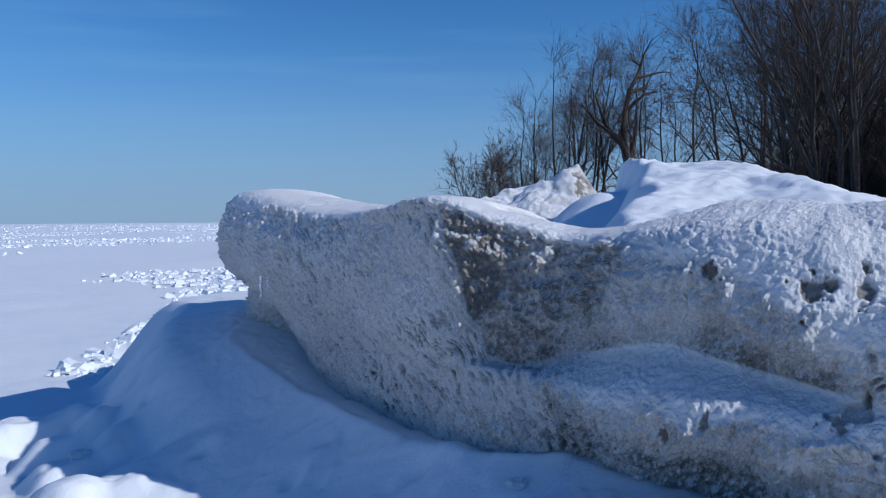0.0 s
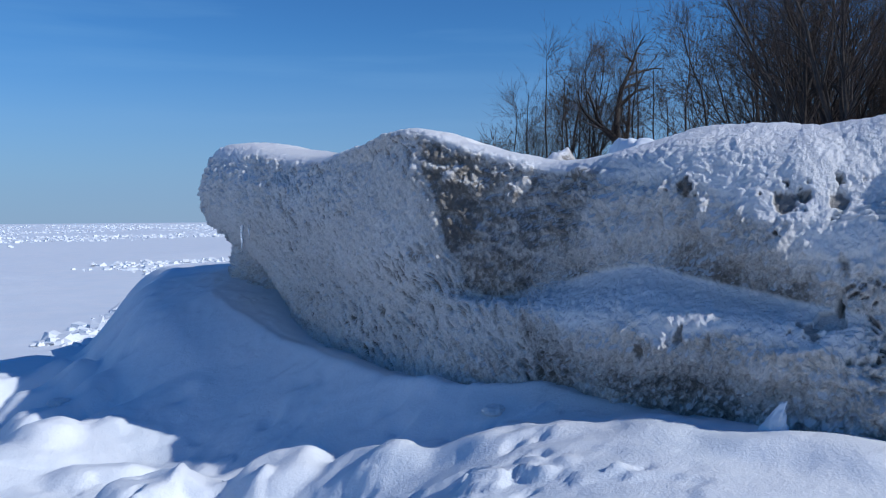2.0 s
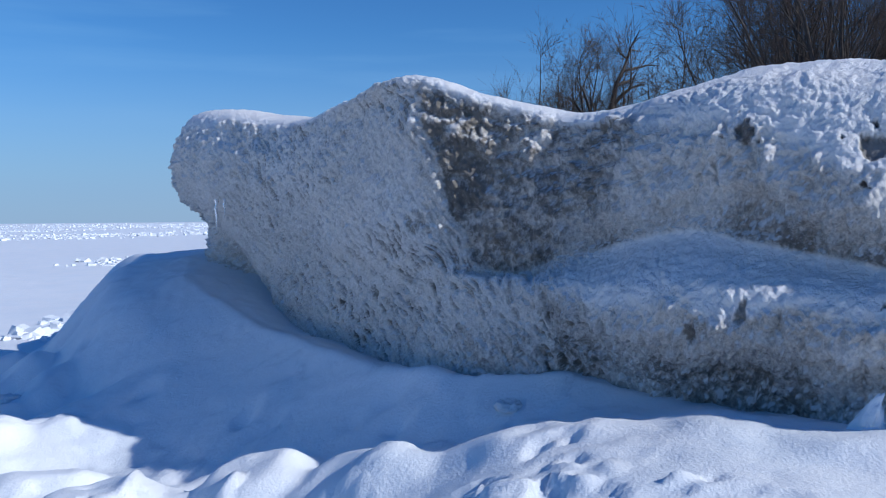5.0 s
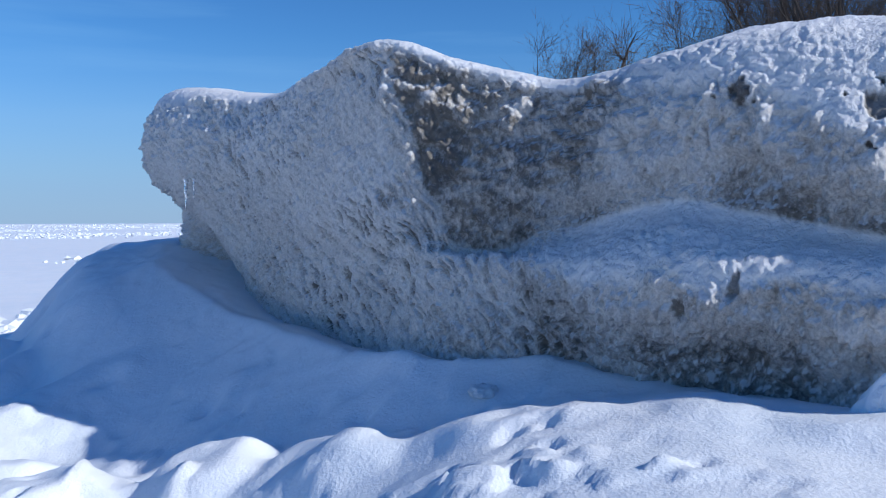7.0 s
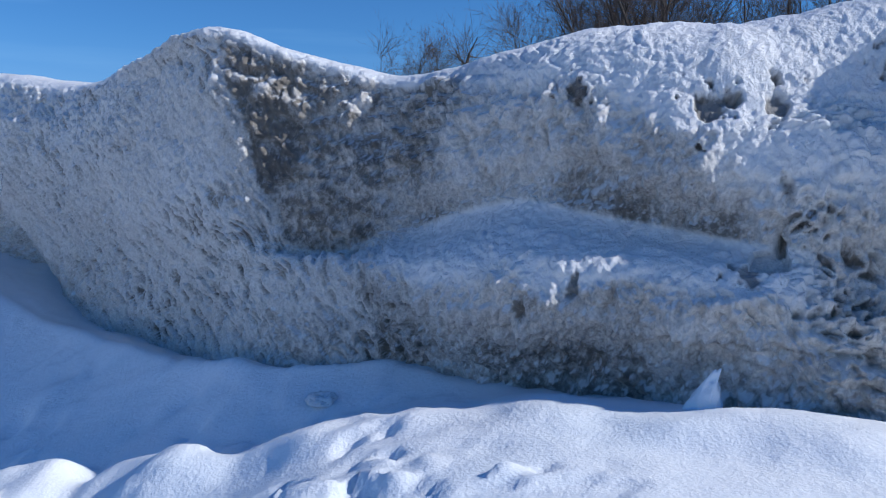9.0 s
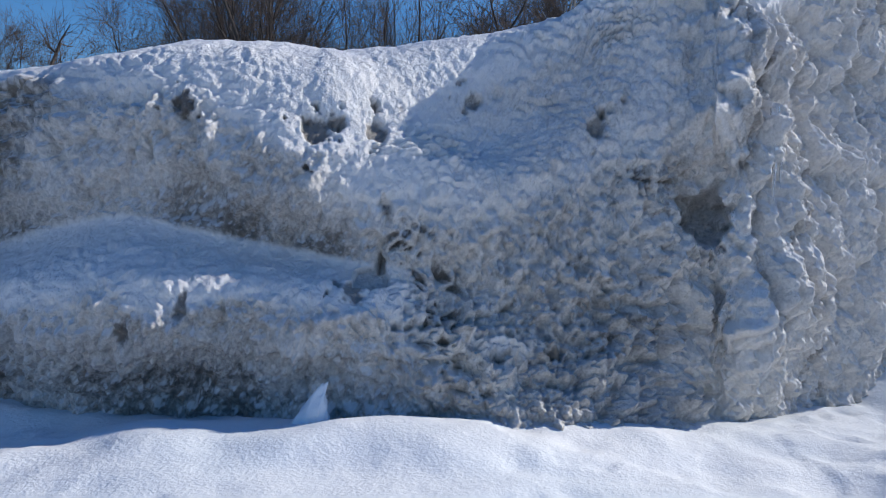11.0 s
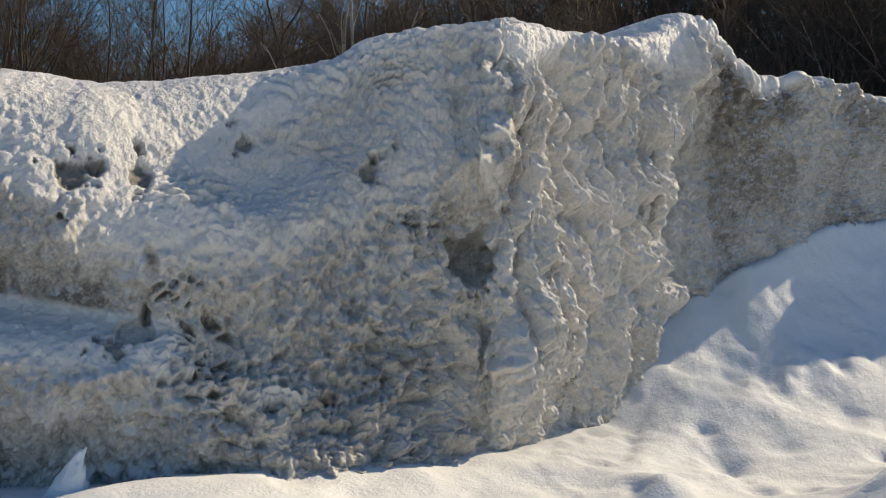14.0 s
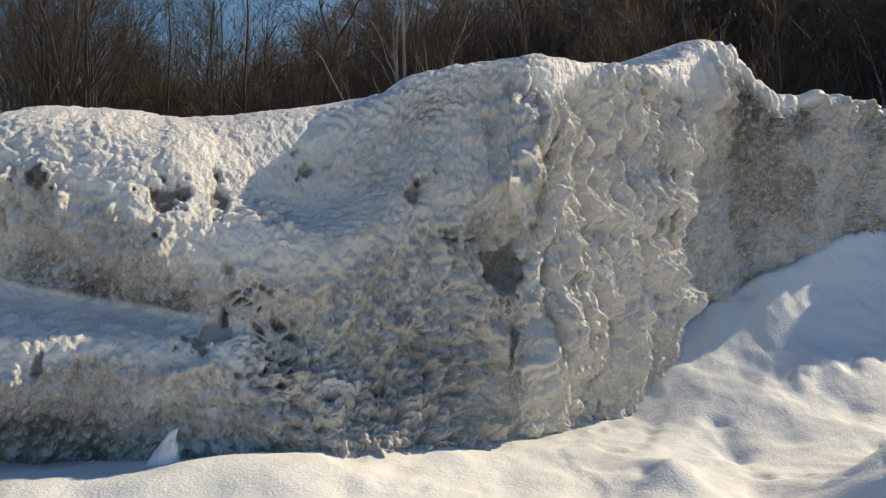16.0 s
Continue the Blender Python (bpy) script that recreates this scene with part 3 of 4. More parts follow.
# slanting thumb-marks on the pale face, longer and deeper towards the foot
long_pits = only(1.0, 13.8, lambda s, z, a: pits((s + 0.55 * z) * 20 + 1.2 * value_noise(s * 6, z * 6, 0 * s, 92), z * 7.5 + 0.5 * value_noise(s * 9, z * 4, 0 * s, 93), 91, 0.5))
small_pits = only(0.5, 13.8, lambda s, z, a: pits((s + 0.4 * z) * 38 + 1.5 * value_noise(s * 8, z * 8, 0 * s, 94), z * 20, 95, 0.38))
marked = bare * (1 - 0.8 * panel) * (1 - 0.75 * bulge) * (1 - 0.6 * smooth((U - 8.6) / 1.2))
patchy = smooth(0.55 + 0.9 * fractal(S * 1.8, Z * 1.8, 0 * S, 3, 96))
out = out - marked * (0.045 * (0.35 + 0.65 * lower) * long_pits * (0.5 + 0.5 * patchy) + 0.009 * small_pits * patchy)

# the bulge: soft rounded swellings that sag, with a ragged lower edge
sag = only(8.5, 14.0, lambda s, z, a: drops(s * 4.2 + 0.8 * value_noise(s * 3, z * 3, 0 * s, 97), z * 3.2, 98, 0.62, 0.8, 0.5))
tags = only(8.5, 14.0, lambda s, z, a: drops(s * 12 + 0.8 * value_noise(s * 6, z * 6, 0 * s, 99), z * 9, 100, 0.55, 0.9, 0.45))
out = out + bulge * (0.06 * (sag - 0.35) * (0.25 + 0.75 * bare) + 0.03 * (tags - 0.35) * (0.15 + 0.85 * bare))

# the ledge: dimpled crust on its top, softly pitted face below
f1d, f2d, ownd = cells(S * 9 + 2.2 * wobble, ARC * 10 + 2 * wobble, 75)
f1k, f2k, ownk = cells(S * 18 + 2 * wobble, ARC * 20 + 2 * wobble, 76)
ledge = stretch_of(9.0, 13.5, 0.8) * smooth((V - 2.3) / 0.4) * smooth((4.9 - V) / 0.6)
out = out + (0.014 * (smooth(1 - f1d) * (0.2 + 1.1 * ownd) - 0.4) + 0.012 * (smooth(1 - f1k) * (0.2 + ownk) - 0.4)) * ledge
shore_line = Z - 0.16 + 0.07 * (S - np.interp(10.5, at, along)) - 0.02 * fractal(S * 2, 0 * S, 0 * S, 2, 110)
seam = stretch_of(8.6, 13.2, 0.6) * np.exp(-(shore_line / 0.016) ** 2) * smooth((3.4 - V) / 0.5)
out = out - 0.006 * seam + 0.012 * stretch_of(8.6, 13.2, 0.6) * smooth(shore_line / 0.02) * smooth((0.12 - shore_line) / 0.1) * smooth((3.4 - V) / 0.5)

# the shaded slope: pitted crust, and curling plates above its foot
holes = only(12.4, 17.2, lambda s, z, a: pits(s * 15 + 1.6 * value_noise(s * 6, z * 6, 0 * s, 111), z * 17 + value_noise(s * 5, z * 5, 0 * s, 112), 113, 0.46))
holed = stretch_of(12.7, 16.6, 0.6) * smooth((V - 2.6) / 0.8) * smooth((6.3 - V) / 1.0) * (1 - 0.9 * cap) * smooth(0.5 + 1.2 * fractal(S * 2.2, Z * 3.0, 0 * S, 3, 114))
out = out - 0.032 * holes * holed
crust = stretch_of(13.0, 16.0, 0.6) * smooth((5.2 - V) / 0.8) * smooth((V - 1.25) / 0.6)
plates = only(12.4, 17, lambda s, z, a: drops((s + 0.35 * z) * 4.6 + value_noise(s * 3, z * 3, 0 * s, 77), z * 10 + 1.2 * fractal(s * 1.8, z * 1.5, 0 * s, 3, 78), 76, 0.75, 0.95, 0.35))
chips = only(12.4, 17, lambda s, z, a: drops((s + 0.3 * z) * 12 + value_noise(s * 6, z * 6, 0 * s, 79), z * 22 + value_noise(s * 5, z * 5, 0 * s, 80), 115, 0.7, 0.95, 0.4))
out = out + crust * (0.085 * (plates - 0.4) + 0.035 * (chips - 0.4))
scallop = np.maximum(cap, 0.9 * gentle) * (1 - stretch_of(5.5, 9.5, 0.7)) * smooth((8.3 - V) / 0.6) * (1 - 0.85 * shelf_snow)
scales = only(0, 22, lambda s, z, a: drops(s * 11 + 1.5 * value_noise(s * 5, a * 5, 0 * s, 82), a * 22 + 3 * value_noise(s * 3, a * 4, 0 * s, 83), 81, 0.6, 0.9, 0.4))
small_scales = only(0, 22, lambda s, z, a: drops(s * 23 + 1.5 * value_noise(s * 8, a * 8, 0 * s, 86), a * 40 + 2 * value_noise(s * 7, a * 7, 0 * s, 87), 84, 0.6, 0.9, 0.4))
dimples = (scales - 0.4) + 0.5 * (small_scales - 0.4)
dimples = dimples * (0.2 + 0.8 * smooth(0.5 + 1.5 * fractal(S * 1.5, ARC * 1.5, 0 * S, 2, 85)))
out = out + (0.015 + 0.016 * smooth((U - 12.4) / 0.6) + 0.045 * stretch_of(12.8, 16.6, 0.8) * smooth((7.9 - V) / 0.8)) * dimples * scallop

# the buttress: columns of hanging lobes in three sizes, leaning towards the foot
ice_face = drips * (1 - 0.9 * cap)
columns = only(15.5, 22, lambda s, z, a: drops((s + 0.1 * fractal(s * 2.2, z * 1.6, 0 * s, 3, 66)) * 2.5, z * 1.15, 67, 0.62, 1.0, 0.5))
knuckles = only(15.5, 26, lambda s, z, a: drops((s - 0.2 * smooth((0.9 - z) / 0.9) * z + 0.08 * fractal(s * 2.6, z * 2, 0 * s, 3, 68)) * 6.2, z * 3.4, 69, 0.55, 1.0, 0.42))
fingers = only(15.5, 26, lambda s, z, a: drops((s - 0.3 * smooth((0.9 - z) / 0.9) * z + 0.05 * fractal(s * 5, z * 3, 0 * s, 3, 70)) * 14, z * 6.5, 72, 0.55, 1.1, 0.4))
beads = only(15.5, 26, lambda s, z, a: drops((s + 0.03 * fractal(s * 9, z * 6, 0 * s, 2, 73)) * 29, z * 15, 74, 0.55, 1.0, 0.42))
fringe = 0.35 + 0.65 * smooth(0.4 + 1.3 * fractal(S * 1.8, Z * 1.5, 0 * S, 3, 79) + 0.5 * smooth((0.8 - Z) / 0.5))
skirt = smooth((Z - 0.02 - 0.1 * fractal(S * 2.4, 0 * S, 0 * S, 2, 80)) / 0.16)
out = out + ice_face * (0.4 + 0.6 * skirt) * (0.15 * middled(columns, ice_face) + 0.12 * middled(knuckles, ice_face) + 0.07 * fringe * middled(fingers, ice_face) + 0.022 * middled(beads, ice_face))
cornice = wall_end * smooth((V - 6.5) / 0.5) * smooth((8.2 - V) / 0.5)
out = out + wall_end * bare * (0.03 * (fingers - 0.3) + 0.008 * (beads - 0.3)) + cornice * (0.11 * (knuckles - 0.3) + 0.04 * (fingers - 0.3))
out = out - 0.02 * panel + 0.008 * np.exp(-((U - panel_edge + 0.06) / 0.09) ** 2) * smooth((V - 5.0) / 0.3) * bare

dirt_shade = np.zeros(X.shape)


grime_shade = np.zeros(X.shape)
jag = fractal(X * 17, Y * 17, Z * 13, 3, 120, 0.65)


def hollow(x, y, z, r, depth, sand_shade=0.8, tall=1.0, crisp=False):
    """A pit or cleft in the face, darkened by caught grit, the cave by painted shade."""
    global out, grime_shade
    if not crisp:
        r, depth, sand_shade = 0.74 * r, 0.5 * depth, 0.85 * sand_shade
    sunk = (X - x) * N[..., 0] + (Y - y) * N[..., 1] + (Z - z) * N[..., 2]
    d2 = np.clip((X - x) ** 2 + (Y - y) ** 2 + ((Z - z) / tall) ** 2 - 0.9 * np.clip(sunk, -0.15, 0.15) ** 2, 0, None) / r ** 2 * (1 + 0.6 * np.clip(rough, -1, 1))
    d2 = d2 if crisp else d2 * (1 + 0.9 * np.clip(jag, -1, 1)) + 0.35 * np.clip(jag, 0, 1)
    out = out - depth * (np.exp(-d2 ** 3) if crisp else smooth(1.5 * np.exp(-d2) - 0.25))
    grime_shade = np.maximum(grime_shade, sand_shade * smooth(2.2 * np.exp(-d2 * 0.8) - 0.6 + 0.3 * rough + 0.3 * grit))


hollow(1.6, 5.17, 1.22, .065, .07, .9, 1.3)
hollow(1.37, 5.36, 1.12, .06, .04, .5)
hollow(2.12, 4.86, 1.09, .095, .09, 1.0, 1.2)
hollow(2.2, 4.83, 1.14, .06, .06, 1.0)
hollow(2.39, 4.85, 1.02, .06, .07, .95, 1.5)
hollow(2.31, 4.58, .74, .05, .09, .7, 1.6)
hollow(2.27, 4.64, .6, .04, .08, .6, 1.5)
hollow(2.91, 4.71, 1.29, .085, .1, .75, .7)
hollow(3.02, 4.66, 1.34, .05, .05, .4)
hollow(3.31, 4.25, 1.17, .075, .1, .75, 1.4)
hollow(3.36, 4.22, 1.27, .05, .06, .5)
hollow(1.35, 5.11, .24, .045, .05, .9, 1.5)
hollow(1.54, 4.99, .31, .05, .05, .9)
hollow(2.17, 4.64, .36, .08, .06, .9)
hollow(2.85, 4.4, .52, .06, .05, .5, .7)
hollow(3.2, 4.23, .48, .07, .05, .5, .6)
# the cave: its dark inside is shade put into the colour
hollow(3.79, 4.03, .71, .12, .18, .4, 1.0, True)
hollow(4.05, 3.84, 1.6, .045, .1, .8, 3.6)
hollow(4.02, 3.82, 1.34, .045, .06, .3, 2.0)
hollow(4.52, 3.82, 1.2, .06, .1, .3, 2.0)
hollow(4.45, 3.84, 1.45, .07, .10, .4, 2.4)
hollow(.93, 5.86, .9, .06, .04, .9, 1.6)
hollow(5.1, 3.75, 1.2, .12, .08, .3)
hollow(2.95, 4.25, .45, .07, .05, .4, .7)
hollow(3.2, 4.1, .35, .06, .05, .4, .7)



def boss(x, y, z, r, height, tall=1.0):
    """A rounded lobe of ice standing out from the face, undercut below."""
    global out
    dz = (Z - z) / tall
    d2 = ((X - x) ** 2 + (Y - y) ** 2 + np.where(dz < 0, 2.2 * dz, dz) ** 2) / r ** 2 * (1 + 0.35 * np.clip(rough, -1, 1))
    out = out + height * np.exp(-d2)


boss(3.8, 3.93, 1.2, .16, .15)
boss(3.9, 3.88, 1.62, .09, .06, 3.0)
boss(4.3, 3.82, 1.6, .17, .09, 1.6)
boss(4.28, 3.80, .30, .20, .12)
boss(4.50, 3.82, 1.02, .17, .10)
boss(4.20, 3.83, .72, .14, .09)
boss(4.90, 3.80, 1.78, .11, .08)
boss(4.62, 3.82, 1.55, .13, .08)
boss(5.15, 3.75, 1.12, .15, .10)
boss(4.85, 3.80, .70, .16, .10)
boss(5.35, 3.72, .62, .14, .10)
boss(5.50, 3.70, .42, .12, .10)
boss(5.40, 3.72, 1.55, .12, .08, 1.5)
boss(5.90, 3.72, 1.95, .14, .08, 1.4)
boss(2.68, 4.5, .92, .2, .06)
boss(2.5, 4.62, .98, .16, .05)
boss(1.92, 4.62, .46, .12, .025)
boss(3.62, 4.08, .58, .16, .06)
boss(.42, 6.16, 1.36, .05, .05)
boss(.66, 6.05, 1.32, .06, .05)

P = P + N * out[..., None]
N = grid_normals(P)
if (N[ROWS_V // 2, COLS // 2, :2] * outward[COLS // 2]).sum() < 0:
    N = -N

# sandy grit frozen into the ice, as in the dark panel; painted shade also darkens the foot band, pits, creases and
# clefts
footband = smooth((3.0 - V) / 1.2) * stretch_of(6, 14.5, 2)
streak = smooth(0.5 + 1.0 * fractal(S * 2.5, Z * 1.6, 0 * S, 4, 90))
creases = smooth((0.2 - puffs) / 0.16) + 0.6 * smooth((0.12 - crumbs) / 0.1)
veil_of_sand = (0.22 + 0.2 * streak) * (0.6 + 0.4 * smooth((U - 5.5) / 1.5))
dirt_shade = np.maximum(dirt_shade, panel * (0.55 + 0.18 * streak + 0.16 * strata + 0.2 * grit - 0.22 * smooth(2.2 * knobs - 0.6) * (1 + rough)))
dirt_shade = np.maximum(dirt_shade, bare * veil_of_sand)
# creases and pits: caught grit plus shade painted into the colour
dirt_shade = np.maximum(dirt_shade, bare * (0.16 + 0.2 * streak) * creases * (1 - 0.3 * face))
dirt_shade = np.maximum(dirt_shade, marked * (0.65 + 0.3 * lower) * long_pits * (0.5 + 0.5 * patchy) * (0.4 + 0.6 * smooth((U - 2.5) / 2)))
dirt_shade = np.maximum(dirt_shade, marked * 0.4 * small_pits * patchy)
# foot band: dark grit, deepened to paint in the shade at the base
dirt_shade = np.maximum(dirt_shade, footband * (0.36 + 0.24 * streak + 0.2 * grit))
dirt_shade = np.maximum(dirt_shade, stretch_of(8.8, 13.2, 1) * smooth((V - 4.9) / 0.2) * smooth((6.4 - V) / 1.2) * (0.36 + 0.3 * streak + 0.15 * grit - 0.25 * sag))
# slope crust: grey dirt, with shade painted over it and inside its holes
dirt_shade = np.maximum(dirt_shade, stretch_of(13.0, 16.2, 1) * smooth((V - 2.4) / 0.9) * smooth((6.3 - V) / 1.0) * (0.22 + 0.2 * streak + 0.3 * grit))
dirt_shade = np.maximum(dirt_shade, 0.85 * holes * holed)
dirt_shade = np.maximum(dirt_shade, 0.5 * seam)
# brown-grey strip under the ledge's lip, painting in the undercut's shade
dirt_shade = np.maximum(dirt_shade, stretch_of(9.2, 14.0, 1.2) * np.exp(-((V - 2.35 - 0.2 * rough) / 0.3) ** 2) * 0.4)
dirt_shade = np.maximum(dirt_shade, wall_end * bare * (0.32 + 0.26 * streak + 0.12 * grit) * (1 + 0.2 * np.exp(-((V - 6.9) / 0.7) ** 2)))
# gaps between lobes coloured darker: brown grit and painted shade together
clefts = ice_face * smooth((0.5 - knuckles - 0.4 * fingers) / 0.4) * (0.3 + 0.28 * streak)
dirt_shade = np.maximum(dirt_shade * (1 - 0.4 * drips), clefts)
dirt_shade = np.maximum(dirt_shade, 0.5 * np.exp(-((U - 16.75 - 0.15 * rough) / 0.16) ** 2) * smooth((V - 5.6) / 0.5) * bare)
dirt_shade = np.clip(np.maximum(dirt_shade, grime_shade), 0, 1)
dusting = smooth((N[..., 2] - 0.34 - 0.25 * panel) / 0.25) * 0.8 * (1 - 0.35 * slope)
old_crust = gentle * stretch_of(13.6, 17, 0.8) * smooth((7.75 - V) / 0.5)
dirt_shade = np.maximum(dirt_shade, old_crust * (0.26 + 0.15 * streak + 0.15 * grit))
snow = np.clip(np.maximum(cap * (1 - 0.6 * old_crust) * (1 - 0.3 * stretch_of(9.4, 13.6, 0.8) * smooth((8.2 - V) / 0.6)), dusting) - 0.5 * np.clip(dirt_shade - 0.6, 0, 1), 0, 1) * (1 - 0.9 * grime_shade)

ridge = new("ice_ridge")
ridge.empty_display_size = 0.3
tagged(ridge, "long weathered ridge of grey sandy shore ice capped with snow", "ice formation")


def ridge_part(name, cols, rows, label):
    c0, c1 = (int(np.searchsorted(at, c)) for c in cols)
    r0, r1 = (int(np.searchsorted(v_rows, r)) for r in rows)
    c1, r1 = min(c1 + 1, COLS), min(r1 + 1, ROWS_V)
    block = (slice(r0, r1), slice(c0, c1))
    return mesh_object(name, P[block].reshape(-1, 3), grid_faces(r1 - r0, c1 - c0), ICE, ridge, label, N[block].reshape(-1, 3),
                       {"dirt_shade": dirt_shade[block].ravel(), "snow": snow[block].ravel()})


ridge_part("overhang", (-1, 5), (-1, 7.6), "rounded overhanging end of pale rimed ice")
ridge_part("pale_face", (5, 6.2), (-1, 7.6), "pale grey face covered in small hanging scales")
ridge_part("dark_panel", (6.2, 9.2), (5.0, 7.6), "dark grey panel of sandy ice")
ridge_part("undercut_foot", (6.2, 9.2), (-1, 5.0), "scaly undercut foot of dirty ice")
ridge_part("upper_bulge", (9.2, 13.2), (5.0, 7.6), "bulging upper lip of grey ice")
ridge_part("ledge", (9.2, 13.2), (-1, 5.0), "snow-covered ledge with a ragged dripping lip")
ridge_part("shaded_slope", (13.2, 16.2), (-1, 7.6), "rough snowy slope with a crusted foot")
ridge_part("buttress", (16.2, 20.2), (-1, 7.6), "steep buttress of lumpy dripping ice")
ridge_part("recessed_wall", (20.2, 40), (-1, 7.6), "recessed wall of brownish ice")
ridge_part("snow_cap", (-1, 40), (7.6, 20), "smooth rounded cap of clean snow")


def icicle(x, y, z, length, r):
    """A hanging tapered icicle with a wavy outline, its top sunk into the ice."""
    rings, sides, verts = 14, 8, []
    for k in range(rings):
        f = k / (rings - 1)
        rr = r * (1 - f) ** 0.75 * (1 + 0.18 * math.sin(k * 2.1)) + 0.0008
        for a in range(sides):
            t = 2 * math.pi * a / sides
            verts.append((x + rr * math.cos(t) + 0.004 * math.sin(k), y + rr * math.sin(t), z + 0.03 - f * (length + 0.03)))
    faces = [(k * sides + a, k * sides + (a + 1) % sides, (k + 1) * sides + (a + 1) % sides, (k + 1) * sides + a)
             for k in range(rings - 1) for a in range(sides)]
    return mesh_object("icicle", verts, faces, CLEAR, ridge, "thin clear hanging icicle")


icicle(-1.83, 8.52, .95, .24, .018)
icicle(-1.74, 8.44, .95, .14, .012)
icicle(3.99, 3.76, 1.22, .42, .022)
icicle(4.03, 3.75, 1.16, .30, .014)
icicle(5.75, 3.62, 1.62, .24, .012)
icicle(5.35, 3.56, 1.5, .14, .012)


# ---- old snow mound behind the ridge, dotted with tracks ----
def height_thing(name, xs, ys, height, mat, label, category, fields=None):
    gx2, gy2 = np.meshgrid(xs, ys)
    p = np.stack([gx2, gy2, height(gx2, gy2)], -1)
    nrm = grid_normals(p)
    extra = {k: f(gx2, gy2, p[..., 2], nrm).ravel() for k, f in (fields or {}).items()}
    return tagged(mesh_object(name, p.reshape(-1, 3), grid_faces(len(ys), len(xs)), mat, normals=nrm.reshape(-1, 3), fields=extra), label, category)


def mound_height(x, y):
    climb = 1.2 + 1.72 * smooth((y - 8.5) / 13.5) - 0.2 * smooth((y - 20) / 4) * smooth((x - 6) / 3)
    left = 1.7 + (y - 14) * 0.30 + 0.25 * value_noise(y * 0.6, 0 * x, 0 * x, 101)
    side = smooth((x - left) / (0.35 + 1.3 * smooth((24 - y) / 5)))
    side = side * smooth((13.5 - x + 0.2 * (y - 15)) / 4) * smooth((25.6 - y) / 2.5)
    climb = climb - 0.33 * np.clip(x - 6.6, 0, None) ** 2 / (np.clip(x - 6.6, 0, None) + 0.6)
    h = -0.2 + (climb + 0.2) * side
    tracks = smooth(0.3 + value_noise(x * 0.5, y * 0.5, 0 * x, 105))
    f1, f2, own = cells(x * 1.7 + 0.4 * value_noise(x * 2, y * 2, 0 * x, 106), y * 1.1, 107)
    h = h + side * (0.12 * fractal(x * 0.9, y * 0.7, 0 * x, 5, 109, 0.55) - 0.26 * smooth(1.1 - f1 * 2.6) * (own > 0.35) * tracks)
    apron = -0.2 + 0.75 * (climb + 0.2) * smooth((x - left + 3.4) / 3.6) * smooth((25.6 - y) / 2.5) * smooth((y - 15) / 6)
    h = np.maximum(h, apron + 0.05 * fractal(x * 1.2, y * 0.9, 0 * x, 4, 110))
    h = h + side * 0.07 * np.abs(fractal(x * 2.6, y * 2.0, 0 * x, 3, 111)) * tracks
    h = -0.3 + (h + 0.3) * smooth((y - 8.3) / 1.5)
    return h + side * 0.09 * smooth(1 - np.abs(f1 - 0.5) * 5) * (own > 0.35) * tracks


height_thing("snow_mound", np.linspace(-1.0, 15, 210), np.linspace(8.3, 28, 260), mound_height, SNOW,
             "broad white snow mound pitted with old tracks behind the ridge", "snow mound")


def hummock_height(x, y):
    dx, dy = x - 4.15, y - 26.2
    slope = np.hypot(np.where(dx < 0, -dx * 0.36, dx * 1.5), dy * 0.75)
    return 3.2 - slope + 0.16 * fractal(x * 1.6, y * 1.6, 0 * x, 5, 121, 0.55) - 0.05


height_thing("ice_hummock", np.linspace(-1.5, 7.2, 170), np.linspace(22.2, 30.5, 130), hummock_height, ICE,
             "pointed hummock of ice with one bare sandy brown face", "ice hummock",
             {"dirt_shade": lambda x, y, z, nrm: 0.95 * smooth((nrm[..., 0] - 0.2) / 0.2) * (0.75 + 0.5 * fractal(x * 3, y * 3, z * 3, 3, 125)),
              "snow": lambda x, y, z, nrm: smooth((nrm[..., 2] - 0.62) / 0.2)})


# ---- lumps of broken snow and ice ----
def lump(seed, rough=0.35, level=3, squash=0.7):
    """One knobbly lump of snow, about a metre across, flat underneath."""
    bm = bmesh.new()
    bmesh.ops.create_icosphere(bm, subdivisions=level, radius=0.5)
    for v in bm.verts:
        d = v.co.normalized()
        k = 1 + rough * noise.fractal(d * 1.3 + Vector((seed * 3.1, 0, seed)), 1.0, 2.0, 4) + 0.12 * noise.noise(d * 5 + Vector((seed, seed, 0)))
        v.co = v.co * k
        v.co.z = max(v.co.z * squash, -0.22)
    return bm


clod_shapes = []
for k in range(4):
    me = bpy.data.meshes.new("snow_clod")
    bm = lump(k + 2.7, 0.42, 4)
    bm.to_mesh(me)
    bm.free()
    me.materials.append(SNOW)
    me.polygons.foreach_set("use_smooth", np.ones(len(me.polygons), dtype=bool))
    clod_shapes.append(me)


def ground_at(x, y):
    return float(ground_height(np.array([[x]], float), np.array([[y]], float))[0, 0])


def clod(x, y, size, turn, shape, lift=0.1):
    ob = new("snow_clod", clod_shapes[shape % 4])
    ob.matrix_world = pose(x, y, ground_at(x, y) + lift * size, 0, 0, turn) @ Matrix.Diagonal((size, size * 0.8, size * 0.75, 1))
    tagged(ob, "rounded clod of packed white snow half sunk in the drift", "snow clod", "clods in front of the ridge")


for row in ((-3.5, 8.1, .2, 70, 1), (-3.3, 7.75, .14, 35, 0), (.5, 5.78, .16, 20, 2)):
    clod(*row)


